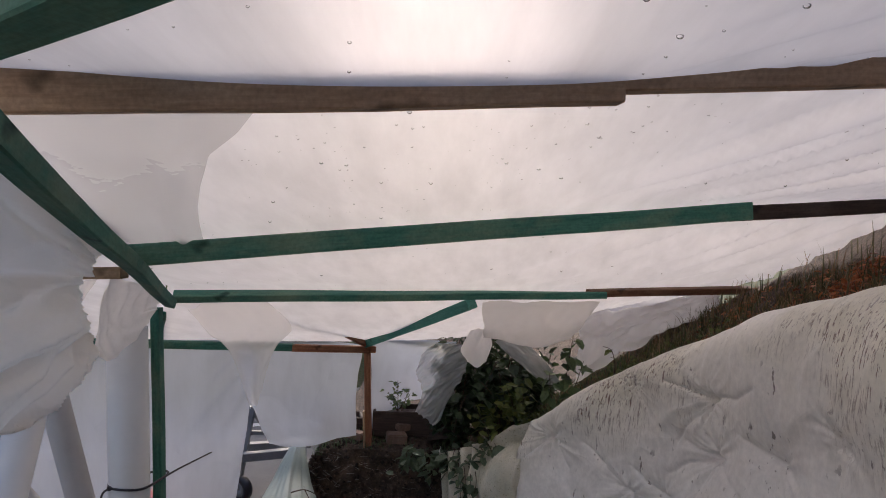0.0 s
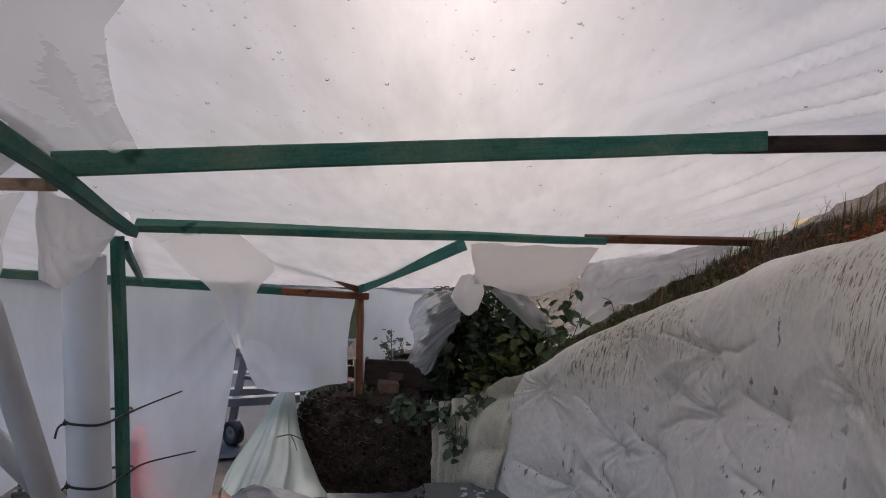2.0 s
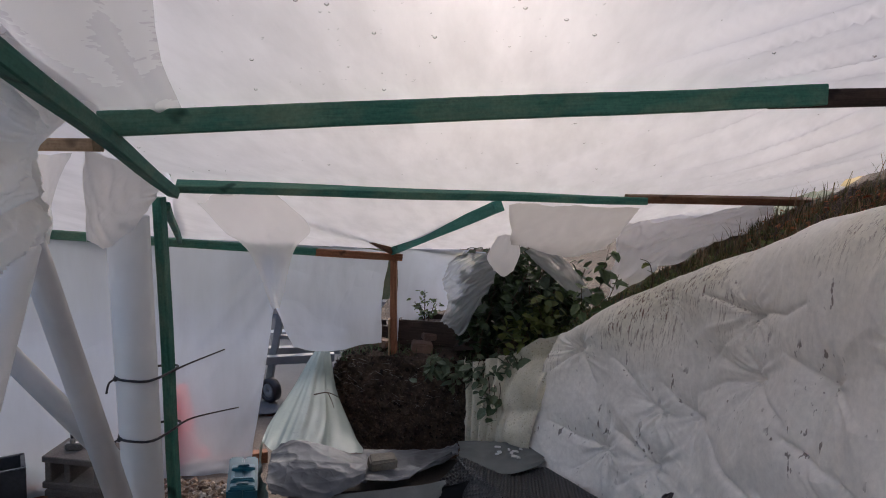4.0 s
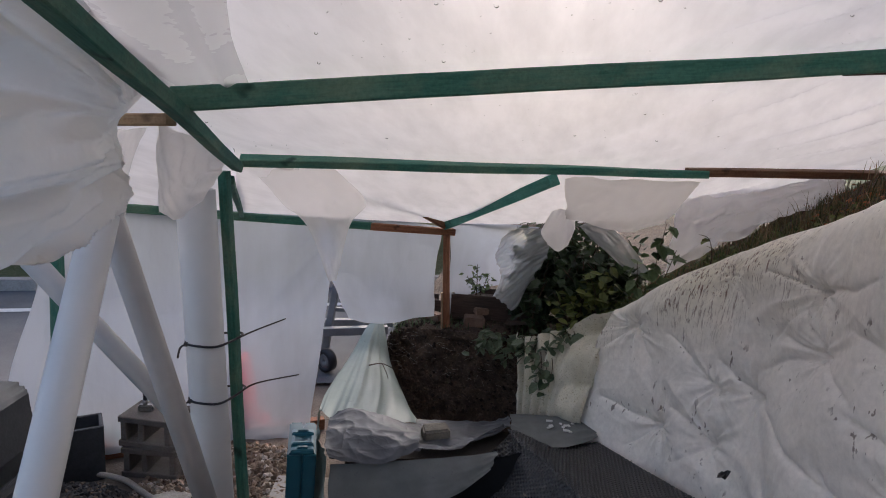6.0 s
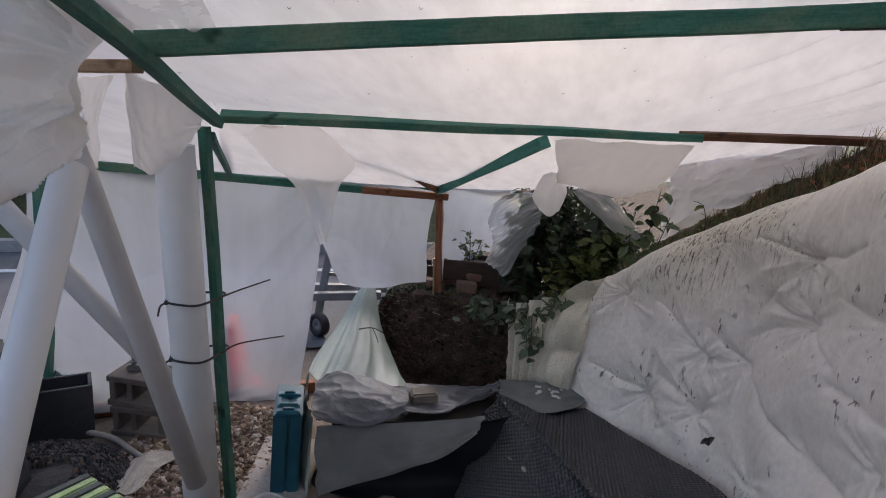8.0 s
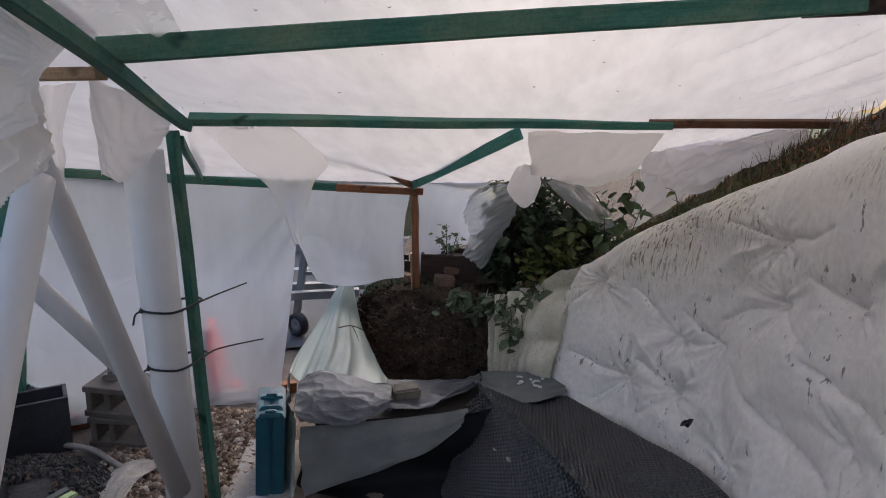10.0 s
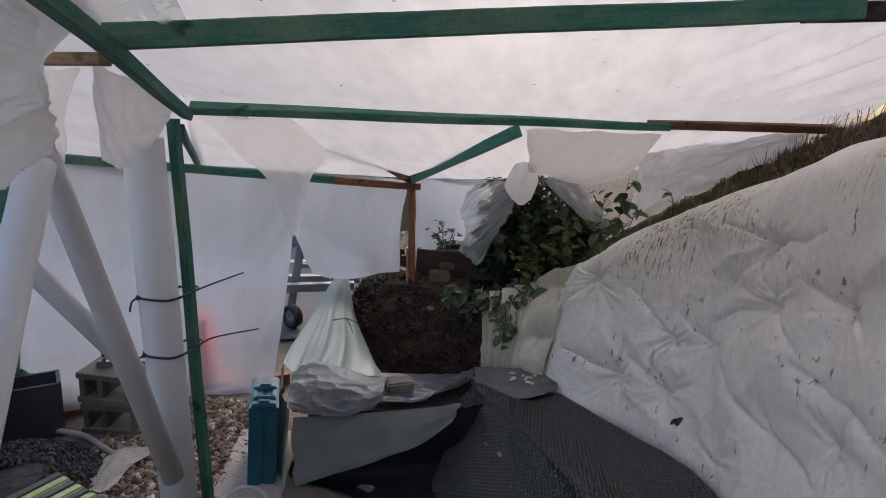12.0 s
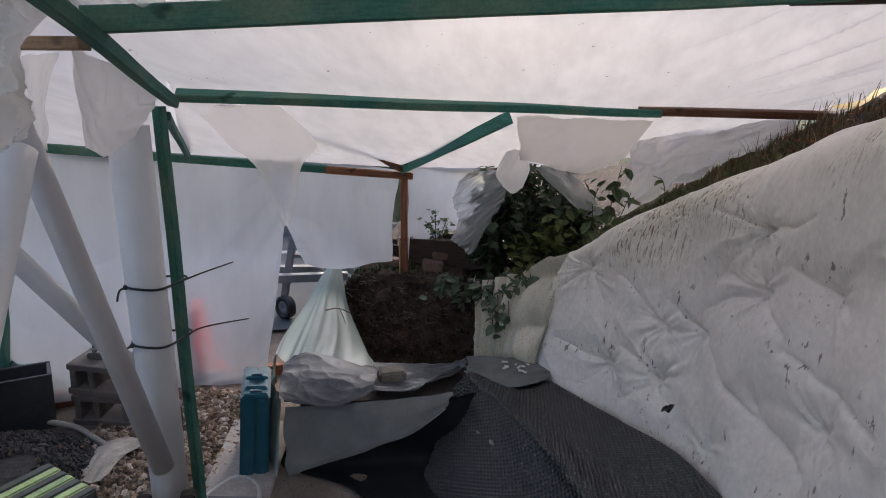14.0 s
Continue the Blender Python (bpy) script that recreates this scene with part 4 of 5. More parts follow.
for n_ in range(420):
    u, v = drnd.uniform(0.02, 0.72), drnd.choice((drnd.uniform(0.30, 0.42), drnd.uniform(0.58, 0.71), drnd.uniform(0.58, 0.71), drnd.uniform(0.72, 0.85)))
    if n_ < 60:
        u, v = abs(drnd.gauss(0.05, 0.03)), drnd.gauss(0.685, 0.012)
    elif n_ > 330:
        u, v = drnd.gauss(0.33, 0.10), drnd.gauss(0.62, 0.02)
    p, off = roof_pt(min(max(u, 0.01), 0.99), v)
    r = drnd.choice((0.0008, 0.001, 0.001, 0.0013, 0.0016, 0.002, 0.0034))
    c = Vector(p) + Vector((0, 0, off - 0.001))
    b = len(dv_)
    for lat, (rr, zz) in enumerate(((1.0, 0.25), (0.95, -0.3), (0.55, -0.75))):
        for k in range(8):
            a = 2 * math.pi * k / 8
            dv_.append(c + Vector((math.cos(a) * rr * r * 1.2, math.sin(a) * rr * r, zz * r)))
    dv_.append(c + Vector((0, 0, -0.9 * r)))
    for lat in range(2):
        for k in range(8):
            df_.append((b + lat * 8 + k, b + lat * 8 + (k + 1) % 8, b + lat * 8 + 8 + (k + 1) % 8, b + lat * 8 + 8 + k))
    for k in range(8):
        df_.append((b + 16 + k, b + 16 + (k + 1) % 8, b + 24))
    df_.append(tuple(b + 7 - k for k in range(8)))
tagged(from_arrays("water_drops", dv_, df_, M_WATER), "clear water drops clinging under the plastic roof", "water drops", "", "stuff")

# ---- tarpaulin over the bank ----
# pinched points and long creases, as distance along the bank (y) and height
TUFTS = [(2.27, 1.40, 1.0), (2.23, 1.22, 1.1), (2.70, 0.87, 0.9), (2.94, 0.57, 1.1), (2.67, 0.64, 1.0), (2.52, 0.93, 0.8), (3.19, 0.96, 1.0), (1.85, 1.33, 0.7),
         (2.72, 1.35, 0.5), (2.22, 0.62, 0.8), (1.72, 1.0, 0.8), (1.55, 1.5, 0.7), (1.3, 1.25, 0.8), (1.45, 0.7, 0.8)]
CREASES = [(2.27, 1.40, 2.50, 1.42), (2.27, 1.40, 1.96, 1.52), (2.27, 1.40, 2.45, 1.19), (2.23, 1.22, 2.51, 1.04), (2.23, 1.22, 2.40, 1.21), (2.23, 1.22, 1.98, 1.16),
           (2.70, 0.87, 2.84, 0.95), (2.84, 0.95, 2.97, 1.0), (2.94, 0.57, 3.25, 0.54), (2.94, 0.57, 2.93, 0.74), (2.94, 0.57, 3.06, 0.40), (2.67, 0.64, 2.88, 0.70),
           (2.67, 0.64, 2.60, 0.76), (2.67, 0.64, 2.78, 0.48), (2.52, 0.93, 2.70, 1.0), (2.52, 0.93, 2.26, 0.87), (2.26, 0.87, 1.96, 0.86), (1.96, 0.86, 1.70, 0.86),
           (3.19, 0.96, 3.29, 0.81), (3.19, 0.96, 3.22, 1.06), (3.19, 0.96, 3.05, 0.84), (1.97, 1.11, 1.73, 1.12), (1.73, 1.12, 1.50, 1.12), (2.03, 0.90, 1.93, 0.80), (1.85, 1.33, 2.05, 1.36)]


def tarp_shape(u, v, p):
    """Quilted: padded bulges between pinched points, sharp creases running out from them, fine crumple."""
    Y, Z = p[1] + 0.018 * noise.noise((p[1] * 6, p[2] * 6, 1)), p[2] + 0.018 * noise.noise((p[1] * 6, p[2] * 6, 5))
    h = 0.040 * noise.noise((Y * 2.6, Z * 2.8, 7))
    soft = 0.0
    for i, (cy, cz, s) in enumerate(TUFTS):
        dy, dz = Y - cy, Z - cz
        d = math.hypot(dy, dz)
        if d > 0.7:
            continue
        soft = max(soft, s * math.exp(-d / 0.10))
        st = noise.noise((dy / (d + 0.015) * 2.8, dz / (d + 0.015) * 2.8, i * 3.1 + d * 1.2))
        fine = noise.noise((dy / (d + 0.015) * 6.5, dz / (d + 0.015) * 6.5, i * 1.7 + d * 2))
        h += s * (0.064 * (0.26 - abs(st)) * math.exp(-d / 0.11) + 0.026 * (0.22 - abs(fine)) * math.exp(-d / 0.06)) * min(1, d / 0.03)
    h -= 0.052 * soft
    for i, (ay, az, by, bz) in enumerate(CREASES):
        vy, vz = by - ay, bz - az
        f = min(1.0, max(0.0, ((Y - ay) * vy + (Z - az) * vz) / (vy * vy + vz * vz)))
        d = math.hypot(Y - ay - vy * f, Z - az - vz * f)
        if d < 0.16:
            fade = 1 - 0.55 * f
            h -= fade * (0.022 * math.exp(-d / 0.009) + 0.010 * math.exp(-d / 0.04))
    h += 0.026 * (0.42 - abs(noise.noise((Y * 2.6 + Z * 2.0, Z * 3.1 - Y * 1.2, 11))))
    h += 0.013 * (0.40 - abs(noise.noise((Y * 6 + Z * 3, Z * 6 - Y * 2, 15))))
    h += 0.0015 * (0.4 - abs(noise.noise((Y * 17, Z * 15, 19))))
    calm = min(1.0, max(0.0, (v - 0.60) / 0.16))
    h = h * (1 - 0.65 * calm) + 0.02 * math.sin(math.pi * min(1, max(0, (v - 0.45) / 0.4)))
    h += 0.10 * max(0, v - 0.9) * noise.noise((Y * 9, 2, 3))
    return -h


tagged(cloth("bank_tarpaulin", [[(.88, .8, .0), (.88, 1.5, .02), (.82, 2.2, .05), (.62, 2.72, .08), (.46, 3.1, .10), (.33, 3.31, .12)],
                                [(.95, .85, .6), (.97, 1.62, .60), (.92, 2.34, .45), (.72, 2.86, .35), (.53, 3.18, .33), (.39, 3.345, .32)],
                                [(1.0, .95, 1.3), (1.02, 1.80, 1.26), (.97, 2.42, 1.06), (.80, 2.83, .86), (.62, 3.12, .72), (.43, 3.355, .62)],
                                [(1.02, 1.05, 1.80), (1.035, 1.95, 1.63), (.968, 2.46, 1.45), (.835, 2.82, 1.28), (.652, 3.115, 1.08), (.50, 3.31, .925)],
                                [(1.11, 1.08, 2.00), (1.115, 2.03, 1.765), (1.045, 2.50, 1.575), (.91, 2.85, 1.395), (.73, 3.15, 1.17), (.57, 3.345, .99)],
                                [(1.24, 1.10, 2.02), (1.23, 2.08, 1.73), (1.14, 2.57, 1.53), (.98, 2.93, 1.33), (.79, 3.22, 1.12), (.62, 3.40, .95)]],
             520, 380, M_TARP, tarp_shape, None, "", False, 0.4), "soiled white tarpaulin draped over the earth bank", "tarpaulin")


def fleece_shape(u, v, p):
    c = min(1.0, max(0.0, (u - 0.42) / 0.2))
    roll = 0.07 * abs(math.sin(u * 24.0 + 0.7 * noise.noise((v * 3, u * 2, 2)))) * (0.6 + 0.4 * v)
    puff = 0.085 * abs(math.sin(v * 10.5 + 1.2 * noise.noise((u * 3, v * 2, 5)))) * (0.4 + 0.6 * math.sin(math.pi * min(1, u / 0.42))) + 0.03 * noise.noise((u * 5, v * 4, 51)) + 0.02 * (0.5 - abs(noise.noise((u * 9, v * 5, 55))))
    return -(c * roll + (1 - c) * puff + 0.006 * noise.noise((u * 20, v * 14, 57)))


tagged(cloth("fleece_cover", [[(.42, 3.29, .10), (.31, 3.38, .10), (.22, 3.48, .08), (.13, 3.60, .05)], [(.44, 3.315, .33), (.33, 3.41, .30), (.22, 3.52, .28), (.12, 3.63, .28)], [(.49, 3.32, .66), (.36, 3.43, .58), (.23, 3.56, .52), (.11, 3.68, .48)], [(.56, 3.35, .98), (.41, 3.49, .84), (.25, 3.63, .73), (.08, 3.74, .645)]],
             90, 60, M_FLEECE, fleece_shape, None, "", False, 0.5), "yellowed fleece sheet hanging in folds over the bank corner", "fleece sheet")


# ---- pipes and ties at the post ----
def pipe(a, b, r, material, label, wall=0.005):
    return tagged(part("plastic_pipe", tube_bm((Vector(b) - Vector(a)).length, r, wall), material, None, "", True, axis_pose(a, b)), label, "pipe", "plastic pipes")


pipe((-0.958, 2.075, 0.0), (-1.045, 2.065, 1.60), 0.064, M_PIPE, "wide white plastic pipe strapped upright to the post")
pipe((-0.70, 0.48, 0.0), (-1.012, 1.57, 1.58), 0.042, M_PIPE, "white plastic pipe leaning up to the rail")
pipe((-0.925, 1.955, 0.45), (-1.082, 1.62, 1.73), 0.036, M_PIPEG, "greyed plastic pipe propped against the wide pipe")
pipe((-1.155, 2.445, 0.375), (-1.70, 1.99, 1.41), 0.038, M_PIPEG, "grey-white plastic pipe slanting behind the others")


def cable_tie(z, tail, dz):
    t = thing("cable_tie", (-0.96, 2.1, z), "black nylon tie round pipe and post with loose tail", "cable tie", "cable ties")
    o = 0.0535 * (1.07 - z)
    loop = [(-1.082 + o, 2.07, z), (-1.055 + o, 2.015, z), (-1.0 + o, 2.003, z), (-0.955 + o, 2.04, z + dz * 0.5), (-0.943 + o, 2.15, z + dz), (-0.945 + o, 2.205, z + dz), (-0.98 + o, 2.212, z + dz), (-1.06 + o, 2.13, z + dz * 0.5), (-1.082 + o, 2.07, z)]
    rod("strap", loop, 0.0042, M_TIE, t)
    rod("tail", [(-0.942 + o, 2.15, z + dz), (-0.922 + o, 2.25, z + dz), tail], 0.0040, M_TIE, t, "", 8, 0.7)
    rod("stub_end", [(-1.05 + o, 2.01, z), (-1.065 + o, 1.995, z - 0.01), (-1.072 + o, 1.99, z - 0.045)], 0.0035, M_TIE, t)
    part("buckle", box_bm(0.012, 0.012, 0.014, 0.002), M_TIE, t, "", False, pose(-1.052 + o, 2.008, z - 0.007))


cable_tie(1.078, (-0.872, 2.425, 1.062), -0.016)
cable_tie(0.872, (-0.825, 2.46, 0.815), -0.018)
# unseen prop, placed where the wide pipe hides it from the camera
tagged(part("stake", box_bm(0.07, 0.07, 0.355, 0.006), M_DARKW, None, "", False, pose(-1.165, 2.455, 0, 0, 0, 30)), "unseen dark wooden stake added under the slanting pipe", "stake", "stakes")
for x, y, tl in ((-1.055, 1.985, 6), (-0.865, 2.06, -5)):
    tagged(part("stake", box_bm(0.05, 0.045, 0.30, 0.006), M_DARKW, None, "", False, pose(x, y, 0, 4, tl, 20)), "dark wet wooden stake beside the post foot", "stake", "stakes")

# ---- tool case ----
tc_ = thing("tool_case", (-0.86, 2.70, 0.0), "teal plastic power tool case standing on end", "tool case")
TP = pose(-0.895, 2.68, 0.0, 0, 1.5, 20)
part("body", box_bm(0.066, 0.30, 0.41, 0.008, 2), M_CASE, tc_, "", False, TP @ pose(-0.031, 0, 0))
part("lid", box_bm(0.060, 0.298, 0.408, 0.008, 2), M_CASE, tc_, "", False, TP @ pose(0.0325, 0, 0.001))
for y in (-0.128, 0.03):
    la = part("latch", box_bm(0.10, 0.035, 0.020, 0.004), M_CASEL, tc_, "pale teal latch", False, TP @ pose(0, y, 0.405))
    part("latch_tab", box_bm(0.05, 0.02, 0.010, 0.003), M_CASE, la, "", False, TP @ pose(0, y, 0.424))
for x in (-0.042, 0.042):
    part("handle_arm", box_bm(0.014, 0.09, 0.024, 0.004), M_CASEL, tc_, "pale teal handle arm", False, TP @ pose(x, -0.06, 0.405))
part("handle", box_bm(0.095, 0.022, 0.026, 0.006), M_CASEL, tc_, "pale teal carrying handle", False, TP @ pose(0, -0.095, 0.412))
part("foot", box_bm(0.10, 0.03, 0.012, 0.003), M_CASE, tc_, "", False, TP @ pose(0, -0.12, 0.0))

# ---- hollow blocks and hammer ----
def hollow_block(at, rz, label):
    bm = bmesh.new()
    def add(sx, sy, sz, x, y, z):
        b2 = box_bm(sx, sy, sz, 0.004, 1)
        bmesh.ops.translate(b2, vec=(x, y, z), verts=b2.verts)
        me = bpy.data.meshes.new("tmp")
        b2.to_mesh(me)
        b2.free()
        bm.from_mesh(me)
        bpy.data.meshes.remove(me)
    add(0.29, 0.20, 0.032, 0, 0, 0)
    add(0.29, 0.20, 0.032, 0, 0, 0.131)
    add(0.032, 0.19, 0.108, -0.118, 0, 0.028)
    add(0.032, 0.19, 0.108, 0.118, 0, 0.028)
    add(0.030, 0.18, 0.108, -0.03, 0.004, 0.028)
    return tagged(part("hollow_block", bm, M_BLOCK, None, "", False, pose(*at, 0, 0, rz)), label, "block", "hollow blocks")


hollow_block((-1.745, 2.88, 0.0), 6, "grey-brown hollow concrete block lying on its side")
hollow_block((-1.755, 2.88, 0.164), 1, "grey-brown hollow block stacked on another block")
hm = thing("hammer", (-1.80, 2.87, 0.327), "small club hammer standing on the hollow block", "hammer")
part("head", box_bm(0.075, 0.035, 0.035, 0.006), M_STEEL, hm, "", False, pose(-1.80, 2.87, 0.328, 0, 0, 15))
part("ferrule", tube_bm(0.025, 0.012, 0.004, 12), M_STEEL, hm, "", True, axis_pose((-1.805, 2.87, 0.36), (-1.806, 2.871, 0.40)))
rod("handle", [(-1.805, 2.87, 0.36), (-1.81, 2.875, 0.45), (-1.82, 2.88, 0.545)], 0.010, M_TIE, hm, "black rubber grip")


# ---- bins, box, mat, scraps in the yard ----
def crate(at, sx, sy, sz, rz, label, taper=0.88):
    t = thing("plastic_bin", at, label, "bin", "plastic bins")
    P = pose(*at, 0, 0, rz)
    bm = box_bm(sx, sy, sz, 0.03, 3)
    for v in bm.verts:
        k = 1 + (taper - 1) * (v.co.z / sz)
        v.co.x *= k
        v.co.y *= k
    part("shell", bm, M_BIN, t, "", True, P)
    part("rim", box_bm(sx * 1.04, sy * 1.04, 0.028, 0.008), M_BIN, t, "", False, P)
    for k in (-1, 1):
        part("rib", box_bm(0.02, sy * 0.80, sz * 0.8, 0.006), M_BIN, t, "", False, P @ pose(k * sx * 0.475, 0, 0.03, 0, -k * 4.5, 0))
    return t


crate((-2.12, 2.04, 0.0), 0.56, 0.44, 0.37, 8, "dark grey plastic bin turned upside down")
crate((-2.11, 2.04, 0.373), 0.55, 0.43, 0.36, 10, "scuffed dark grey plastic bin stacked upside down")
pb_ = thing("planter_box", (-2.09, 2.72, 0.0), "dark grey open plastic planter box on the yard floor", "planter box")
PB = pose(-2.13, 2.68, 0.0, 0, 0, 40)
for (sx, sy, x, y) in ((0.36, 0.018, 0, -0.075), (0.36, 0.018, 0, 0.075), (0.018, 0.13, -0.171, 0), (0.018, 0.13, 0.171, 0)):
    part("side_panel", box_bm(sx, sy, 0.29, 0.003), M_BIN, pb_, "", False, PB @ pose(x, y, 0.0))
part("soil", box_bm(0.32, 0.128, 0.20, 0.01), M_SOIL, pb_, "dark potting soil", False, PB @ pose(0, 0, 0.004))

mt = thing("striped_mat", (-1.58, 2.06, 0.0), "folded mat with lime and dark grey stripes", "mat")
MP = pose(-1.60, 2.08, 0.0, 0, 0, -22)
for i in range(7):
    bm = box_bm(0.046, 0.42, 0.105, 0.008)
    for v in bm.verts:
        v.co.z += 0.008 * noise.noise((v.co.y * 5, i * 2.0, 0)) * (v.co.z > 0.05)
    part("stripe", bm, M_LIME if i % 2 else M_SLATE, mt, "lime green stripe" if i % 2 else "", False, MP @ pose((i - 3) * 0.0465, 0, 0.002))

tagged(cloth("cloth_scrap", [[(-1.58, 2.30, .012), (-1.52, 2.34, .015), (-1.46, 2.36, .012)], [(-1.60, 2.48, .02), (-1.54, 2.50, .045), (-1.47, 2.52, .02)], [(-1.62, 2.62, .012), (-1.56, 2.66, .02), (-1.42, 2.71, .012)]],
             30, 30, M_CLOTH, fold(0.012, 4, 4, 61), None, "", False, 0.5), "crumpled beige cloth scrap lying on the chips", "cloth")
tagged(rod("stick", [(-2.0, 2.72, 0.03), (-1.82, 2.70, 0.035), (-1.68, 2.64, 0.03), (-1.58, 2.60, 0.02)], 0.014, M_CLOTH), "pale bent stick lying on the ground", "stick")
tagged(rod("hose", [(-0.99, 2.35, 0.012), (-0.93, 2.50, 0.012), (-0.84, 2.505, 0.012), (-0.77, 2.42, 0.012), (-0.74, 2.25, 0.012), (-0.78, 2.0, 0.012)], 0.011, M_PIPEG), "thin grey hose curling over the floor", "hose")
sl = box_bm(0.30, 0.62, 0.03, 0.006)
tagged(part("paving_slab", sl, M_SLAB, None, "", False, pose(-0.92, 2.68, -0.012, 0, 0, 10)), "pale concrete slab under the tool case", "paving slab")


def chunk_field(name, n, area, size, flat, material, seed, label, category, base=0.004, pile=None):
    """Many small irregular chunks strewn over part of the ground."""
    rnd = random.Random(seed)
    verts, faces = [], []
    while n > 0:
        x, y = rnd.uniform(area[0], area[2]), rnd.uniform(area[1], area[3])
        if noise.noise((x * 3, y * 3, seed)) < -0.25:
            continue
        z0 = base + (pile(x, y) if pile else 0)
        if z0 is None or z0 < -0.5:
            continue
        s = size * rnd.choice((0.4, 0.6, 0.8, 1.0, 1.3, 1.9))
        R = Euler((rnd.uniform(-.35, .35), rnd.uniform(-.35, .35), rnd.uniform(0, 6.3))).to_matrix()
        b = len(verts)
        for q in ((-1, -.5, -.8), (.4, -.9, -.9), (1.1, .1, -.7), (.2, .9, -.8), (-.9, .5, -.6), (-.5, -.4, .8), (.6, -.3, 1), (.1, .5, .9)):
            v = Vector((q[0] * s * rnd.uniform(0.6, 1.3), q[1] * s * rnd.uniform(0.5, 1.1), q[2] * s * flat * rnd.uniform(0.5, 1.3)))
            verts.append(R @ v + Vector((x, y, z0 + s * flat * 0.7)))
        for f in ((4, 3, 2, 1, 0), (5, 6, 7), (0, 1, 6, 5), (1, 2, 6), (2, 3, 7, 6), (3, 4, 7), (4, 0, 5, 7)):
            faces.append(tuple(b + k for k in f))
        n -= 1
    return tagged(from_arrays(name, verts, faces, material, None, "", False), label, category, "", "stuff")


def island(name, stops, rough=0.9):
    m, nt, out = mat(name)
    g = nt.nodes.new("ShaderNodeNewGeometry")
    n = tex_noise(nt, 120, 4)
    col = ramp(nt, g.outputs["Random Per Island"], stops)
    col = mixc(nt, 1.0, col, ramp(nt, n, [(0.3, (0.7, 0.7, 0.7)), (0.7, (1.15, 1.15, 1.15))]), 'MULTIPLY')
    principled(nt, out, col, rough, 0, bump(nt, n, 0.5, 0.003), 0.3)
    return m


M_CHIP = island("bark_chip", [(0.0, (0.10, 0.06, 0.04)), (0.3, (0.24, 0.165, 0.11)), (0.75, (0.40, 0.30, 0.215)), (1.0, (0.62, 0.54, 0.46))])
M_CLOD = island("clod", [(0.0, (0.03, 0.028, 0.028)), (0.8, (0.09, 0.085, 0.082)), (1.0, (0.17, 0.12, 0.08))])
M_CRUMB = island("soil_crumb", [(0.0, (0.02, 0.013, 0.009)), (0.8, (0.06, 0.04, 0.028)), (1.0, (0.14, 0.10, 0.07))])
chunk_field("bark_chips", 4200, (-1.75, 2.0, -1.0, 3.25), 0.0115, 0.45, M_CHIP, 3, "strewn brown bark and stone chips on the yard floor", "chips")
heap = lambda x, y: 0.10 * max(0, 1 - ((x + 1.88) / 0.34) ** 2 - ((y - 2.38) / 0.26) ** 2) ** 0.7 if ((x + 1.88) / 0.34) ** 2 + ((y - 2.38) / 0.26) ** 2 < 1 else -1
chunk_field("dirt_heap", 3000, (-2.25, 2.1, -1.5, 2.66), 0.010, 0.8, M_CLOD, 8, "low heap of dark grey clods and ash", "dirt heap", 0.0, heap)
hv, hf = [], []
for j in range(25):
    for i in range(25):
        x, y = -2.24 + 0.72 * i / 24, 2.10 + 0.56 * j / 24
        hv.append((x, y, max(-0.02, heap(x, y)) + 0.01 * noise.noise((x * 20, y * 20, 0))))
hf = [(j * 25 + i, j * 25 + i + 1, (j + 1) * 25 + i + 1, (j + 1) * 25 + i) for j in range(24) for i in range(24)]
tagged(from_arrays("dirt_mound", hv, hf, M_CLOD, None, "", False), "dark dirt mound under the loose clods", "dirt heap", "", "stuff")

# ---- covered low wall ----
tagged(part("low_wall", box_bm(1.12, 0.30, 0.265, 0.01), M_BLOCK, None, "", False, pose(-0.21, 3.075, 0, 0, 0, 15.5)), "low block wall hidden under grey sheeting", "low wall", "", "structure")
# black sheet added over wall face and floor to darken the shaded gap
tagged(cloth("black_liner", [[(-.34, 2.53, .024), (-.27, 2.42, .024), (.02, 2.40, .022), (.20, 2.60, .022)], [(-.72, 2.62, .006), (-.3, 2.73, .006), (.1, 2.86, .006), (.35, 2.95, .006)], [(-.72, 2.655, .16), (-.3, 2.77, .17), (.08, 2.90, .18), (.32, 2.99, .18)], [(-.715, 2.68, .297), (-.3, 2.795, .302), (.05, 2.94, .325), (.3, 3.03, .318)]],
             50, 24, M_BLACK, fold(0.012, 4, 2, 73), None, "", False, 0.2), "black liner sheet added to darken the gap at the wall front", "pond liner")
tagged(cloth("grey_sheet", [[(-.70, 2.57, .0), (-.41, 2.655, .105), (-.16, 2.74, .195), (-.015, 2.84, .285)], [(-.725, 2.60, .16), (-.46, 2.675, .20), (-.20, 2.765, .255), (-.0, 2.88, .31)], [(-.745, 2.65, .312), (-.50, 2.725, .318), (-.25, 2.82, .325), (.01, 2.93, .335)]],
             60, 40, M_GREY, fold(0.010, 3, 2, 71, False), None, "", False, 0.4), "dark grey woven sheet hanging over the low wall front", "ground sheet")
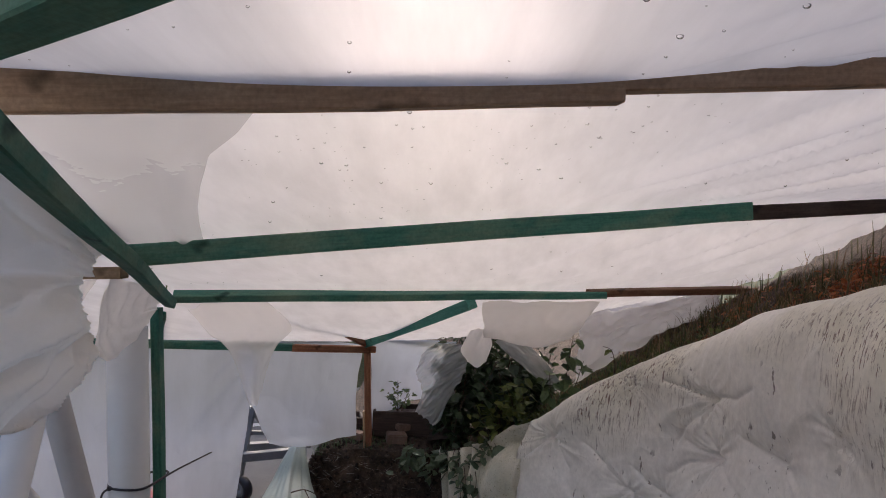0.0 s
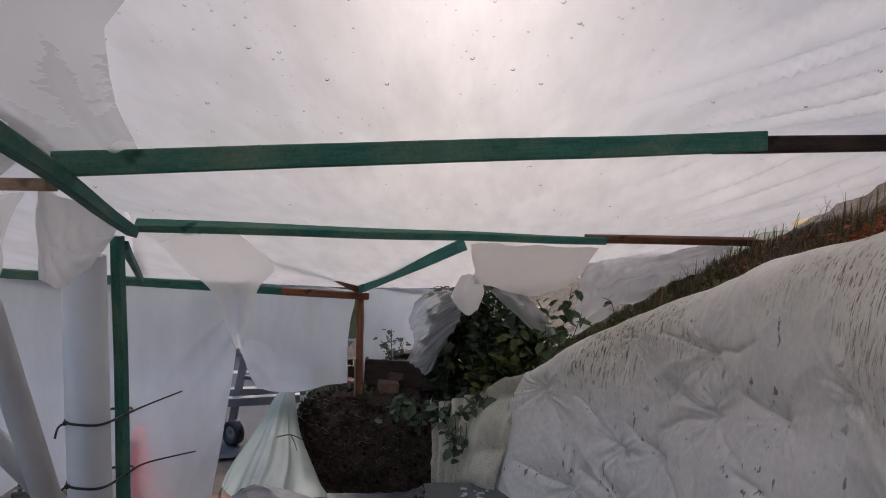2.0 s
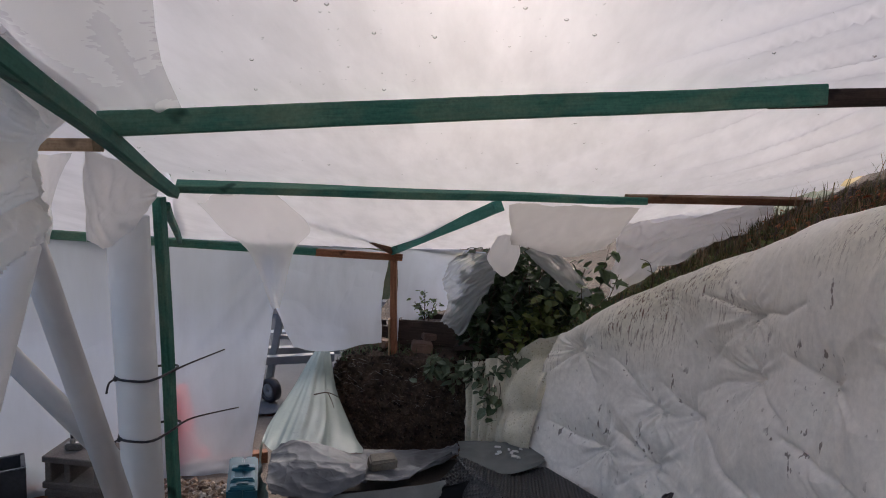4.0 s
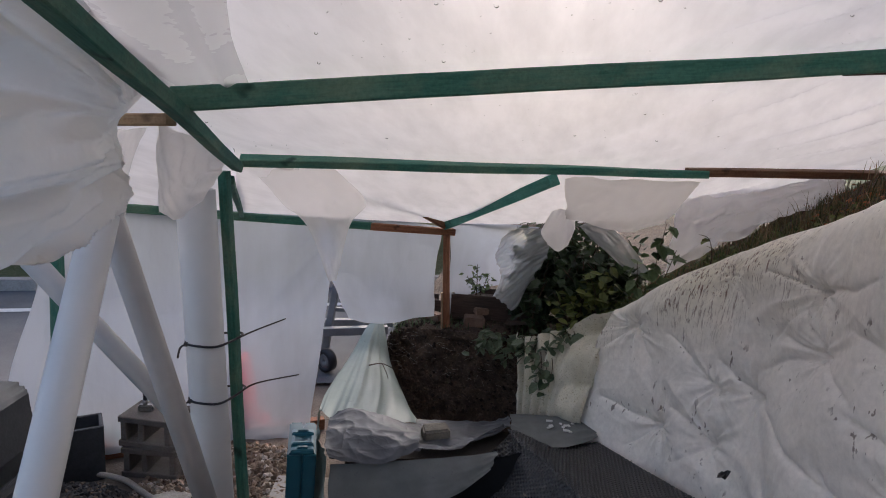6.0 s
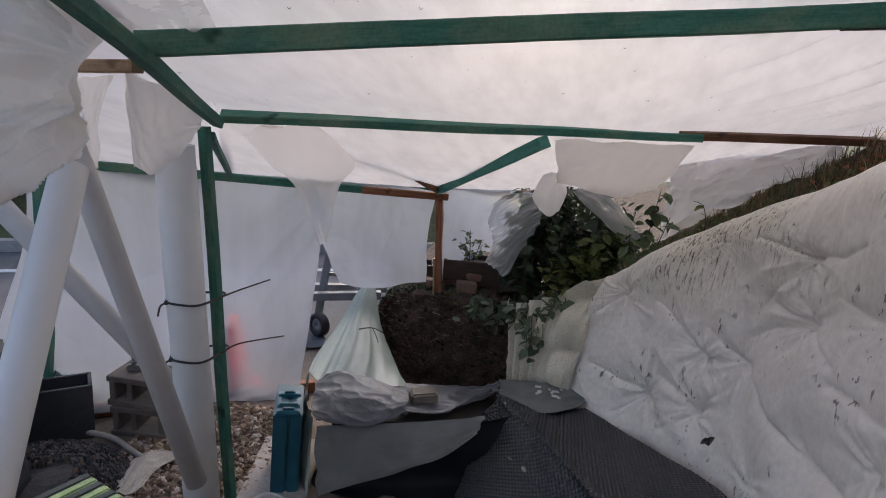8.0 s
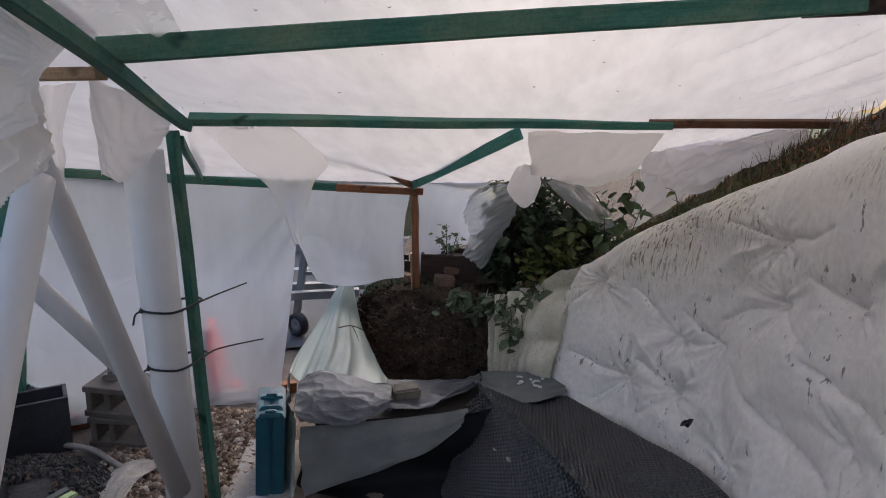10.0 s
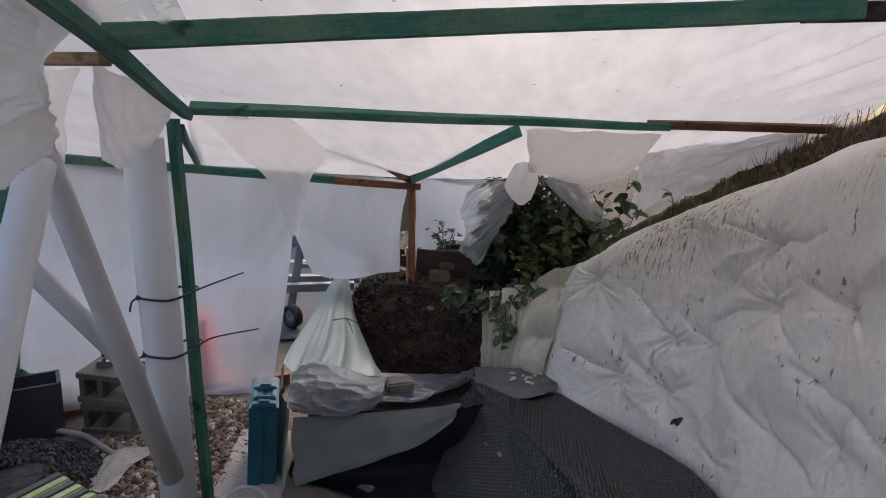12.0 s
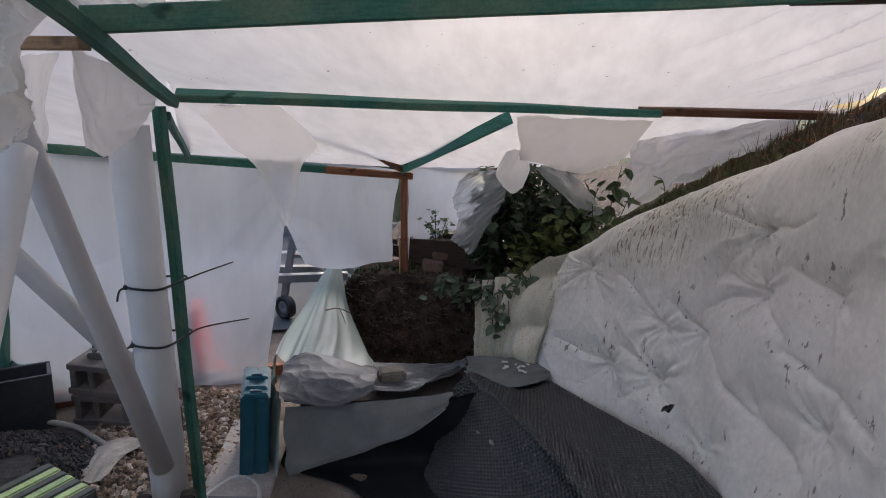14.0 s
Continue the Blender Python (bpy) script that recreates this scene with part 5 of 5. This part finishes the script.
tagged(cloth("silver_sheet", [[(-0.747, 2.640, 0.347), (-0.628, 2.665, 0.329), (-0.504, 2.690, 0.328), (-0.422, 2.730, 0.355), (-0.353, 2.780, 0.375)],
                              [(-0.786, 2.700, 0.367), (-0.657, 2.720, 0.361), (-0.535, 2.750, 0.364), (-0.435, 2.780, 0.376), (-0.357, 2.820, 0.389)],
                              [(-0.819, 2.820, 0.377), (-0.699, 2.850, 0.402), (-0.570, 2.870, 0.396), (-0.462, 2.890, 0.388), (-0.370, 2.910, 0.383)],
                              [(-0.853, 2.980, 0.368), (-0.766, 3.020, 0.408), (-0.620, 3.030, 0.396), (-0.492, 3.020, 0.376), (-0.392, 3.020, 0.372)]],
             100, 80, M_SILVER, lambda u, v, p: 0.010 * (0.5 - abs(noise.noise((u * 3 + v * 3, v * 1.6 - u * 2, 81)))) + 0.004 * (0.5 - abs(noise.noise((u * 8 - v * 3, v * 4 + u * 3, 83)))), None, "", True, 0.5),
       "crumpled silver-grey plastic sheet bunched on the wall", "plastic sheet")
tagged(cloth("silver_sheet", [[(-0.377, 2.790, 0.367), (-0.271, 2.830, 0.347), (-0.166, 2.900, 0.339), (-0.055, 3.020, 0.371), (0.028, 3.120, 0.383)], [(-.41, 2.95, .332), (-.20, 3.0, .338), (-.03, 3.08, .34), (.06, 3.17, .352)], [(-.45, 3.2, .30), (-.22, 3.25, .30), (-.05, 3.3, .30), (.05, 3.32, .335)]],
             60, 40, M_SILVER, fold(0.010, 5, 4, 91), None, "", False, 0.4), "wet silver-grey plastic sheet flat on the wall", "plastic sheet")
tagged(cloth("grey_sheet", [[(.06, 3.13, .355), (.18, 3.05, .325), (.33, 3.06, .325), (.51, 3.19, .345)], [(.06, 3.22, .348), (.2, 3.2, .345), (.33, 3.22, .345), (.49, 3.25, .352)], [(.05, 3.34, .335), (.18, 3.36, .34), (.30, 3.37, .345), (.43, 3.36, .36)]],
             50, 30, M_GREY, fold(0.008, 4, 3, 95), None, "", False, 0.4), "grey sheet flap curling over the black membrane", "ground sheet")
bk = box_bm(0.135, 0.085, 0.058, 0.010, 3)
for v in bk.verts:
    v.co += Vector((noise.noise(tuple(v.co * 30)), noise.noise(tuple(v.co * 30 + Vector((5, 0, 0)))), noise.noise(tuple(v.co * 30 + Vector((0, 5, 0)))))) * 0.006
tagged(part("stone", bk, M_STONEB, None, "", False, pose(-0.305, 2.985, 0.338, 3, -3, 20)), "worn brown half brick weighing down the sheet", "stone")
crumb = random.Random(12)
for k in range(12):
    bm = box_bm(crumb.uniform(.012, .035), crumb.uniform(.010, .02), .008, .002, 1)
    tagged(part("plaster_piece", bm, M_PIPE, None, "", False, pose(.30 + crumb.uniform(-.05, .09), 3.24 + crumb.uniform(-.05, .05), .352, 8, 5, crumb.uniform(0, 180))), "small pale plaster crumb on the grey sheet", "plaster piece", "plaster pieces")

# ---- black dimpled membrane ----
PITCH = 0.019


def dimple(u, v, p):
    x, y = p[1] * 1.05, p[0] + 0.35 * p[2] + 1.0
    r = y / (PITCH * 0.866)
    best = 1.0
    for jj in (math.floor(r), math.floor(r) + 1):
        xo = (jj % 2) * 0.5
        ii = round(x / PITCH - xo)
        d = math.hypot(x - (ii + xo) * PITCH, y - jj * PITCH * 0.866) / PITCH
        best = min(best, d)
    pit = 0.0060 * max(0.0, min(1.0, (0.40 - best) / 0.16))
    return -pit + 0.012 * noise.noise((u * 4, v * 4, 101)) + 0.006 * noise.noise((u * 9, v * 9, 104))


tagged(cloth("dimpled_membrane", [[(-.02, 2.98, .30), (-.05, 2.84, .10), (-.08, 2.70, .016), (.02, 2.50, .010), (.16, 2.2, .010)],
                                  [(.04, 3.07, .335), (.09, 2.90, .25), (.19, 2.67, .22), (.34, 2.31, .20), (.47, 1.97, .22)],
                                  [(.055, 3.115, .345), (.128, 2.955, .333), (.272, 2.725, .345), (.442, 2.33, .362), (.552, 1.985, .41)],
                                  [(.065, 3.14, .352), (.15, 2.975, .362), (.30, 2.75, .385), (.47, 2.35, .41), (.58, 2.0, .46)],
                                  [(.30, 3.15, .312), (.45, 2.86, .35), (.58, 2.55, .39), (.69, 2.23, .44), (.77, 1.9, .52)],
                                  [(.51, 3.185, .325), (.72, 2.74, .42), (.865, 2.36, .525), (.905, 2.06, .60), (.91, 1.7, .7)]],
             560, 420, M_DIMPLE, dimple, None, "", False, 0.0), "black dimpled plastic drainage membrane draped in a hump", "membrane")
for x, y, z in ((.14, 2.62, .285), (.20, 2.55, .30)):
    v_, f_ = [], []
    add_leaf(v_, f_, Vector((x, y, z + 0.035)), 0.03, random.Random(int(x * 100)), 0.1)
    tagged(from_arrays("fallen_leaf", v_, f_, M_CLOTH, None, "", False), "small pale fallen leaf on the membrane", "leaf", "fallen leaves")
v_, f_ = [], []
add_leaf(v_, f_, Vector((.872, 2.405, .675)), 0.05, random.Random(4), 1.2, 0.45)
add_leaf(v_, f_, Vector((.868, 2.400, .665)), 0.04, random.Random(9), 1.0, 0.45)
tagged(from_arrays("dead_leaf", v_, f_, M_TIE, None, "", False), "black shrivelled leaf stuck on the tarpaulin", "leaf")

# ---- mint sheet on its stake ----
tagged(rod("stake_pole", [(-.80, 3.80, .0), (-.802, 3.80, .35), (-.80, 3.79, .655)], 0.012, M_PIPE), "thin white stake holding up the mint sheet", "stake")
tagged(cloth("mint_sheet", [[(-.955, 3.10, .335), (-.86, 3.02, .35), (-.73, 3.0, .36), (-.58, 3.06, .33), (-.425, 3.2, .283)],
                            [(-.99, 3.36, .352), (-.88, 3.29, .41), (-.76, 3.27, .42), (-.64, 3.32, .37), (-.53, 3.40, .295)],
                            [(-.938, 3.6, .472), (-.875, 3.55, .50), (-.81, 3.54, .51), (-.745, 3.58, .48), (-.691, 3.65, .416)],
                            [(-.894, 3.70, .588), (-.855, 3.68, .60), (-.82, 3.68, .605), (-.785, 3.70, .59), (-.754, 3.74, .554)],
                            [(-.852, 3.76, .655), (-.838, 3.765, .66), (-.82, 3.77, .66), (-.803, 3.78, .658), (-.788, 3.79, .652)]],
             70, 50, M_MINT, lambda u, v, p: (0.35 + 0.65 * math.sin(math.pi * min(1, u * 1.1))) * (1.15 - v) * (0.060 * noise.noise((u * 6, v * 0.5, 111)) + 0.030 * (0.5 - abs(noise.noise((u * 10 - v, v * 0.9, 113))))), None, "", False, 0.4), "pale mint plastic sheet draped like a tent", "plastic sheet")
tagged(cloth("mint_sheet", [[(-.96, 3.12, .0), (-.905, 2.90, .0), (-.83, 2.70, .0), (-.74, 2.56, .0)], [(-.96, 3.12, .17), (-.90, 2.90, .18), (-.83, 2.70, .19), (-.745, 2.59, .17)], [(-.955, 3.12, .35), (-.89, 2.90, .345), (-.81, 2.73, .35), (-.74, 2.64, .355)]],
             50, 30, M_MINT, lambda u, v, p: 0.02 * noise.noise((u * 8, v * 1.5, 121)) + 0.01 * (0.5 - abs(noise.noise((u * 13, v * 3, 123)))), None, "", False, 0.4), "pale plastic sheet hanging beside the tool case", "plastic sheet")
tg = thing("dry_twig", (-.72, 3.45, .44), "thin dry twig lying on the mint sheet", "twig")
rod("stem", [(-.77, 3.40, .50), (-.71, 3.47, .49), (-.64, 3.52, .44)], 0.004, M_TWIG, tg, "", 6, 0.5)
rod("shoot", [(-.71, 3.47, .49), (-.68, 3.44, .46), (-.665, 3.45, .41)], 0.003, M_TWIG, tg, "", 6, 0.5)

# ---- on the soil ledge ----
def brick(at, rz, label, s=1.0):
    bm = box_bm(0.13 * s, 0.09 * s, 0.062 * s, 0.007, 2)
    return tagged(part("brick", bm, M_BRICK, None, "", False, pose(*at, 2, 3, rz)), label, "brick", "bricks on the ledge")


brick((-.235, 3.95, .625), 12, "weathered red brick on the soil ledge")
brick((-.50, 4.00, .62), -20, "broken red brick beside the corner post", 0.8)
brick((-.20, 4.02, .685), 30, "red brick resting on another brick", 0.7)
tr_ = thing("plant_trough", (-.12, 4.12, .64), "dark wooden trough behind the bricks", "trough")
TR = pose(-.10, 4.14, .64, 0, 0, 6)
for (sx, sy, x, y) in ((0.62, 0.02, 0, -0.10), (0.62, 0.02, 0, 0.10), (0.02, 0.18, -0.30, 0), (0.02, 0.18, 0.30, 0)):
    part("side_panel", box_bm(sx, sy, 0.165, 0.004), M_DARKW, tr_, "", False, TR @ pose(x, y, 0))
part("soil", box_bm(0.575, 0.175, 0.13, 0.01), M_SOIL, tr_, "dark potting soil", False, TR @ pose(0, 0, 0.004))
tb_ = thing("plant_trough", (-.62, 4.15, .62), "dark trough seen dimly behind the plastic wall", "trough")
TB = pose(-.62, 4.16, .60, 0, 0, 12)
for (sx, sy, x, y) in ((0.28, 0.02, 0, -0.08), (0.28, 0.02, 0, 0.08), (0.02, 0.14, -0.13, 0), (0.02, 0.14, 0.13, 0)):
    part("side_panel", box_bm(sx, sy, 0.125, 0.004), M_DARKW, tb_, "", False, TB @ pose(x, y, 0))
part("soil", box_bm(0.24, 0.14, 0.09, 0.01), M_SOIL, tb_, "dark potting soil", False, TB @ pose(0, 0, 0.004))
pl = thing("plank", (.2, 4.0, .64), "dark wet plank lying on the ledge", "plank")
board("board", (-.02, 4.02, .66), (.55, 3.95, .78), 0.12, 0.03, M_DARKW, pl)


def stem_plant(name, at, stems, leaf_n, leaf_s, material, seed, label, category, spread=0.05, r=0.004):
    """Upright stems with single leaves along them."""
    rnd = random.Random(seed)
    t = thing(name, at, label, category)
    verts, faces = [], []
    for pts in stems:
        rod("stem", pts, r, M_TWIG, t, "", 6, 0.4)
        P = [Vector(p) for p in pts]
        for k in range(leaf_n):
            f = rnd.uniform(0.25, 1.0) * (len(P) - 1)
            i = min(int(f), len(P) - 2)
            p = P[i].lerp(P[i + 1], f - i) + Vector((rnd.uniform(-1, 1), rnd.uniform(-1, 1), rnd.uniform(-.6, .6))) * spread
            add_leaf(verts, faces, p, leaf_s * rnd.uniform(0.6, 1.25), rnd)
    from_arrays("leaves", verts, faces, material, t, "", False)
    return t


stem_plant("potted_plant", (-.24, 4.1, .80), [[(-.24, 4.09, .78), (-.245, 4.08, .90), (-.25, 4.07, 1.0)], [(-.22, 4.09, .78), (-.19, 4.07, .88), (-.17, 4.06, .95)], [(-.24, 4.09, .78), (-.28, 4.07, .87), (-.31, 4.06, .92)]], 26, 0.035, M_LEAF, 21, "small bushy green plant in the trough", "plant", 0.035)
brnd = random.Random(77)
st_ = []
for k in range(16):
    x, y = brnd.uniform(.10, .60), brnd.uniform(3.70, 3.95)
    h = brnd.uniform(0.25, 0.55) * (1.1 - abs(x - 0.33))
    z0 = .64 + max(0, x - .2) * 0.7
    st_.append([(x, y, z0), (x + brnd.uniform(-.06, .06), y - .03, z0 + h * .5), (x + brnd.uniform(-.12, .12), y - .05, z0 + h)])
stem_plant("leafy_shrub", (.35, 3.8, .7), st_, 34, 0.075, M_LEAFD, 31, "green broad-leaved shrub on the ledge, leaf colour darkened as shade", "shrub", 0.075, 0.006)
st_ = []
for k in range(22):
    x, y = brnd.uniform(.02, .75), brnd.uniform(3.95, 4.15)
    h = brnd.uniform(0.42, 0.70) * (1.1 - 0.7 * abs(x - 0.35))
    st_.append([(x, y, .66), (x + brnd.uniform(-.06, .06), y - .03, .66 + h * .5), (x + brnd.uniform(-.1, .1), y - .05, .66 + h)])
stem_plant("leafy_shrub", (.4, 4.05, .66), st_, 85, 0.07, M_LEAFD, 37, "dense evergreen shrub behind the clear plastic, leaf colour darkened as shade", "shrub", 0.09, 0.006)
st_ = []
for k in range(7):
    x, y = brnd.uniform(.30, .52), brnd.uniform(3.58, 3.70)
    z0 = .72 + max(0, x - .3) * 0.8
    st_.append([(x, y, z0), (x + brnd.uniform(-.04, .04), y - .02, z0 + .12), (x + brnd.uniform(-.08, .08), y - .04, z0 + brnd.uniform(.18, .30))])
stem_plant("leafy_shrub", (.42, 3.64, .75), st_, 22, 0.065, M_LEAFY, 32, "yellow-green leafy shrub at the bank corner", "shrub", 0.06, 0.004)
stem_plant("sapling", (.72, 3.38, 1.10), [[(.70, 3.40, 1.02), (.715, 3.36, 1.25), (.735, 3.33, 1.47)], [(.72, 3.40, 1.02), (.77, 3.36, 1.2), (.80, 3.34, 1.33)], [(.68, 3.40, 1.0), (.64, 3.37, 1.12), (.62, 3.35, 1.25)]], 15, 0.08, M_LEAF, 33, "thin young sapling with drooping green leaves", "sapling", 0.03, 0.0035)
stem_plant("sapling", (.86, 3.2, 1.2), [[(.88, 3.22, 1.15), (.93, 3.2, 1.3), (.90, 3.16, 1.42), (.84, 3.12, 1.45)]], 8, 0.04, M_LEAFY, 34, "arching twig with a few yellow leaves", "sapling", 0.02, 0.003)
st_ = []
for k in range(18):
    x = brnd.uniform(-.20, .36)
    y = 3.74 - max(0, x - .1) * 0.75
    z = .63 + max(0, x - .1) * .55
    st_.append([(x, y + .04, z + .02), (x + brnd.uniform(-.05, .05), y - .06, z + .03), (x + brnd.uniform(-.07, .07), y - .11, z - brnd.uniform(.0, .07))])
stem_plant("ivy", (.05, 3.72, .62), st_, 11, 0.070, M_IVY, 35, "trailing broad grey-green leaves over the soil edge", "ivy", 0.05, 0.003)
st_ = [[(.16 + .03 * k, 3.60 - .02 * k, .64), (.17 + .03 * k, 3.52 - .02 * k, .58), (.18 + .02 * k, 3.50, .46 - .02 * k)] for k in range(4)]
stem_plant("ivy", (.2, 3.6, .6), st_, 7, 0.075, M_IVY, 36, "leafy shoots hanging over the yellowed fleece", "ivy", 0.04, 0.003)


# ---- grass along the bank top ----
def grass(name, n, s0, s1, k0, k1, length, material, seed, label, lean=0.5):
    rnd = random.Random(seed)
    verts, faces = [], []
    for _ in range(n):
        s = rnd.uniform(s0, s1)
        if noise.noise((s * 40, seed, 0)) < -0.15 and rnd.random() < 0.7:
            continue
        p = Vector(bank_point(s, rnd.uniform(k0, k1)))
        L = length * rnd.choice((0.4, 0.6, 0.8, 1.0, 1.4))
        a = rnd.uniform(0, 6.3)
        d = Vector((math.cos(a), math.sin(a), 0))
        side = Vector((-d.y, d.x, 0)) * 0.0022
        bend = rnd.uniform(0.15, 0.9) * lean
        b = len(verts)
        for f, w in ((0, 1), (0.4, 0.9), (0.75, 0.6), (1, 0.1)):
            q = p + Vector((0, 0, L * f * (1 - 0.3 * bend * f))) + d * (L * bend * f * f)
            verts.extend((q - side * w, q + side * w))
        for i in range(3):
            faces.append((b + 2 * i, b + 2 * i + 1, b + 2 * i + 3, b + 2 * i + 2))
    return tagged(from_arrays(name, verts, faces, material, None, "", False), label, "grass", "", "stuff")


grass("grass", 9000, 0.12, 0.58, 1.2, 2.0, 0.04, M_SEDGE, 1, "dry brownish grass along the top of the bank")
grass("tall_grass", 300, 0.18, 0.40, 1.0, 1.6, 0.12, M_GRASS, 2, "taller dry grass stalks on the bank", 1.0)
grass("dry_stalks", 260, 0.17, 0.36, 1.3, 2.1, 0.13, M_SEDGE, 9, "thin upright dry stalks on the bank", 0.5)
grass("short_grass", 1000, 0.30, 0.50, 1.1, 1.7, 0.055, M_VERDE, 6, "short green grass along the bank edge", 0.9)
grass("weeds", 3200, 0.42, 0.98, 1.0, 1.9, 0.06, M_LEAF, 4, "low green weeds on the soil ledge", 1.2)
rnd = random.Random(14)
v_, f_ = [], []
for k in range(5200):
    s = rnd.triangular(0.12, 0.37, 0.22)
    if noise.noise((s * 45, 3, 1)) < -0.05 and rnd.random() < 0.8:
        continue
    p = Vector(bank_point(s, rnd.uniform(1.05, 2.0))) + Vector((0, 0, abs(rnd.gauss(0.004, 0.022)) * (0.5 + 1.4 * max(0, noise.noise((s * 60, 7, 1))))))
    add_leaf(v_, f_, p, rnd.uniform(0.014, 0.036), rnd, 0.3, 0.25)
tagged(from_arrays("rust_fern", v_, f_, M_RUST, None, "", False), "rust-brown withered ferns on the bank", "fern", "", "stuff")
v_, f_ = [], []
for k in range(1400):
    s = rnd.uniform(0.30, 0.66)
    p = Vector(bank_point(s, rnd.uniform(1.0, 1.5))) + Vector((0, 0, abs(rnd.gauss(0.01, 0.03))))
    add_leaf(v_, f_, p, rnd.uniform(0.012, 0.03), rnd, 0.3, 0.35)
tagged(from_arrays("ground_leaves", v_, f_, M_LEAFY, None, "", False), "small yellow-green creeping leaves on the bank", "weeds", "", "stuff")
# straw and roots sticking out of the cut soil
rv, rf = [], []
for k in range(120):
    s = rnd.uniform(0.70, 0.90)
    p = Vector(bank_point(s, rnd.uniform(0.35, 1.0) ** 0.6)) + Vector((0, -0.05, 0))
    a = rnd.uniform(0, 6.3)
    d = Vector((math.cos(a), -abs(math.sin(a)) * 0.4, rnd.uniform(-.7, .4))).normalized() * rnd.uniform(0.02, 0.07)
    n_ = Vector((0, 0.3, 1)).normalized() * 0.0006
    b = len(rv)
    rv += [p - n_, p + n_, p + d + n_ * 0.4, p + d - n_ * 0.4, p + Vector((0, 0.002, 0)), p + d + Vector((0, 0.002, 0))]
    rf += [(b, b + 3, b + 2, b + 1), (b, b + 4, b + 5, b + 3), (b + 1, b + 2, b + 5, b + 4)]
tagged(from_arrays("roots", rv, rf, M_CLOTH, None, "", False), "pale straw and roots sticking from the cut soil", "roots", "", "stuff")
cv, cf = [], []
for k in range(900):
    s = rnd.uniform(0.69, 0.93)
    kk = rnd.uniform(0.2, 1.35)
    p = Vector(bank_point(s, kk)) + (Vector((0, -0.03, 0)) if kk <= 1 else Vector((0, 0, 0.01)))
    r = rnd.choice((0.006, 0.008, 0.011, 0.016))
    b = len(cv)
    for q in ((1, 0, 0), (-1, 0, 0), (0, 1, 0), (0, -1, 0), (0, 0, 1), (0, 0, -1)):
        cv.append(p + Vector(q) * r * rnd.uniform(0.6, 1.2))
    for f in ((0, 2, 4), (2, 1, 4), (1, 3, 4), (3, 0, 4), (2, 0, 5), (1, 2, 5), (3, 1, 5), (0, 3, 5)):
        cf.append(tuple(b + i for i in f))
tagged(from_arrays("soil_crumbs", cv, cf, M_CRUMB, None, "", False), "loose dark crumbs of soil on the bank face", "soil", "", "stuff")

# ---- outside the film: cone and trailer ----
cn = thing("traffic_cone", (-1.46, 3.42, 0.0), "bright orange-red traffic cone just outside the plastic wall", "traffic cone")
part("base", box_bm(0.15, 0.15, 0.05, 0.015), M_CONE, cn, "", False, pose(-1.46, 3.45, 0.014, 0, 0, 33))
part("shaft", tube_bm(0.46, 0.062, 0.006, 24, 0.5), M_CONE, cn, "", True, axis_pose((-1.475, 3.385, 0.04), (-1.505, 3.352, 0.49)))

tl_ = thing("trailer", (-1.35, 4.5, 0.0), "grey steel car trailer parked outside", "trailer")
board("drawbar", (-1.75, 4.35, 0.27), (-0.95, 4.62, 0.30), 0.06, 0.06, M_GALV, tl_)
board("drawbar", (-1.75, 4.60, 0.27), (-0.95, 4.80, 0.30), 0.06, 0.06, M_GALV, tl_)
board("mast", (-1.42, 4.55, 0.10), (-1.36, 4.60, 0.62), 0.05, 0.05, M_GALV, tl_)
board("mast", (-1.36, 4.60, 0.60), (-1.16, 4.66, 0.30), 0.035, 0.035, M_GALV, tl_)
board("crossbar", (-1.40, 4.58, 0.43), (-1.18, 4.64, 0.42), 0.03, 0.03, M_GALV, tl_)
wh = part("wheel", tube_bm(0.06, 0.085, 0.03, 28), M_TIE, tl_, "small black jockey wheel", True, axis_pose((-1.36, 4.33, 0.098), (-1.33, 4.38, 0.098)))
part("rim", tube_bm(0.05, 0.052, 0.04, 20), M_GALV, wh, "", True, axis_pose((-1.357, 4.336, 0.098), (-1.333, 4.376, 0.098)))
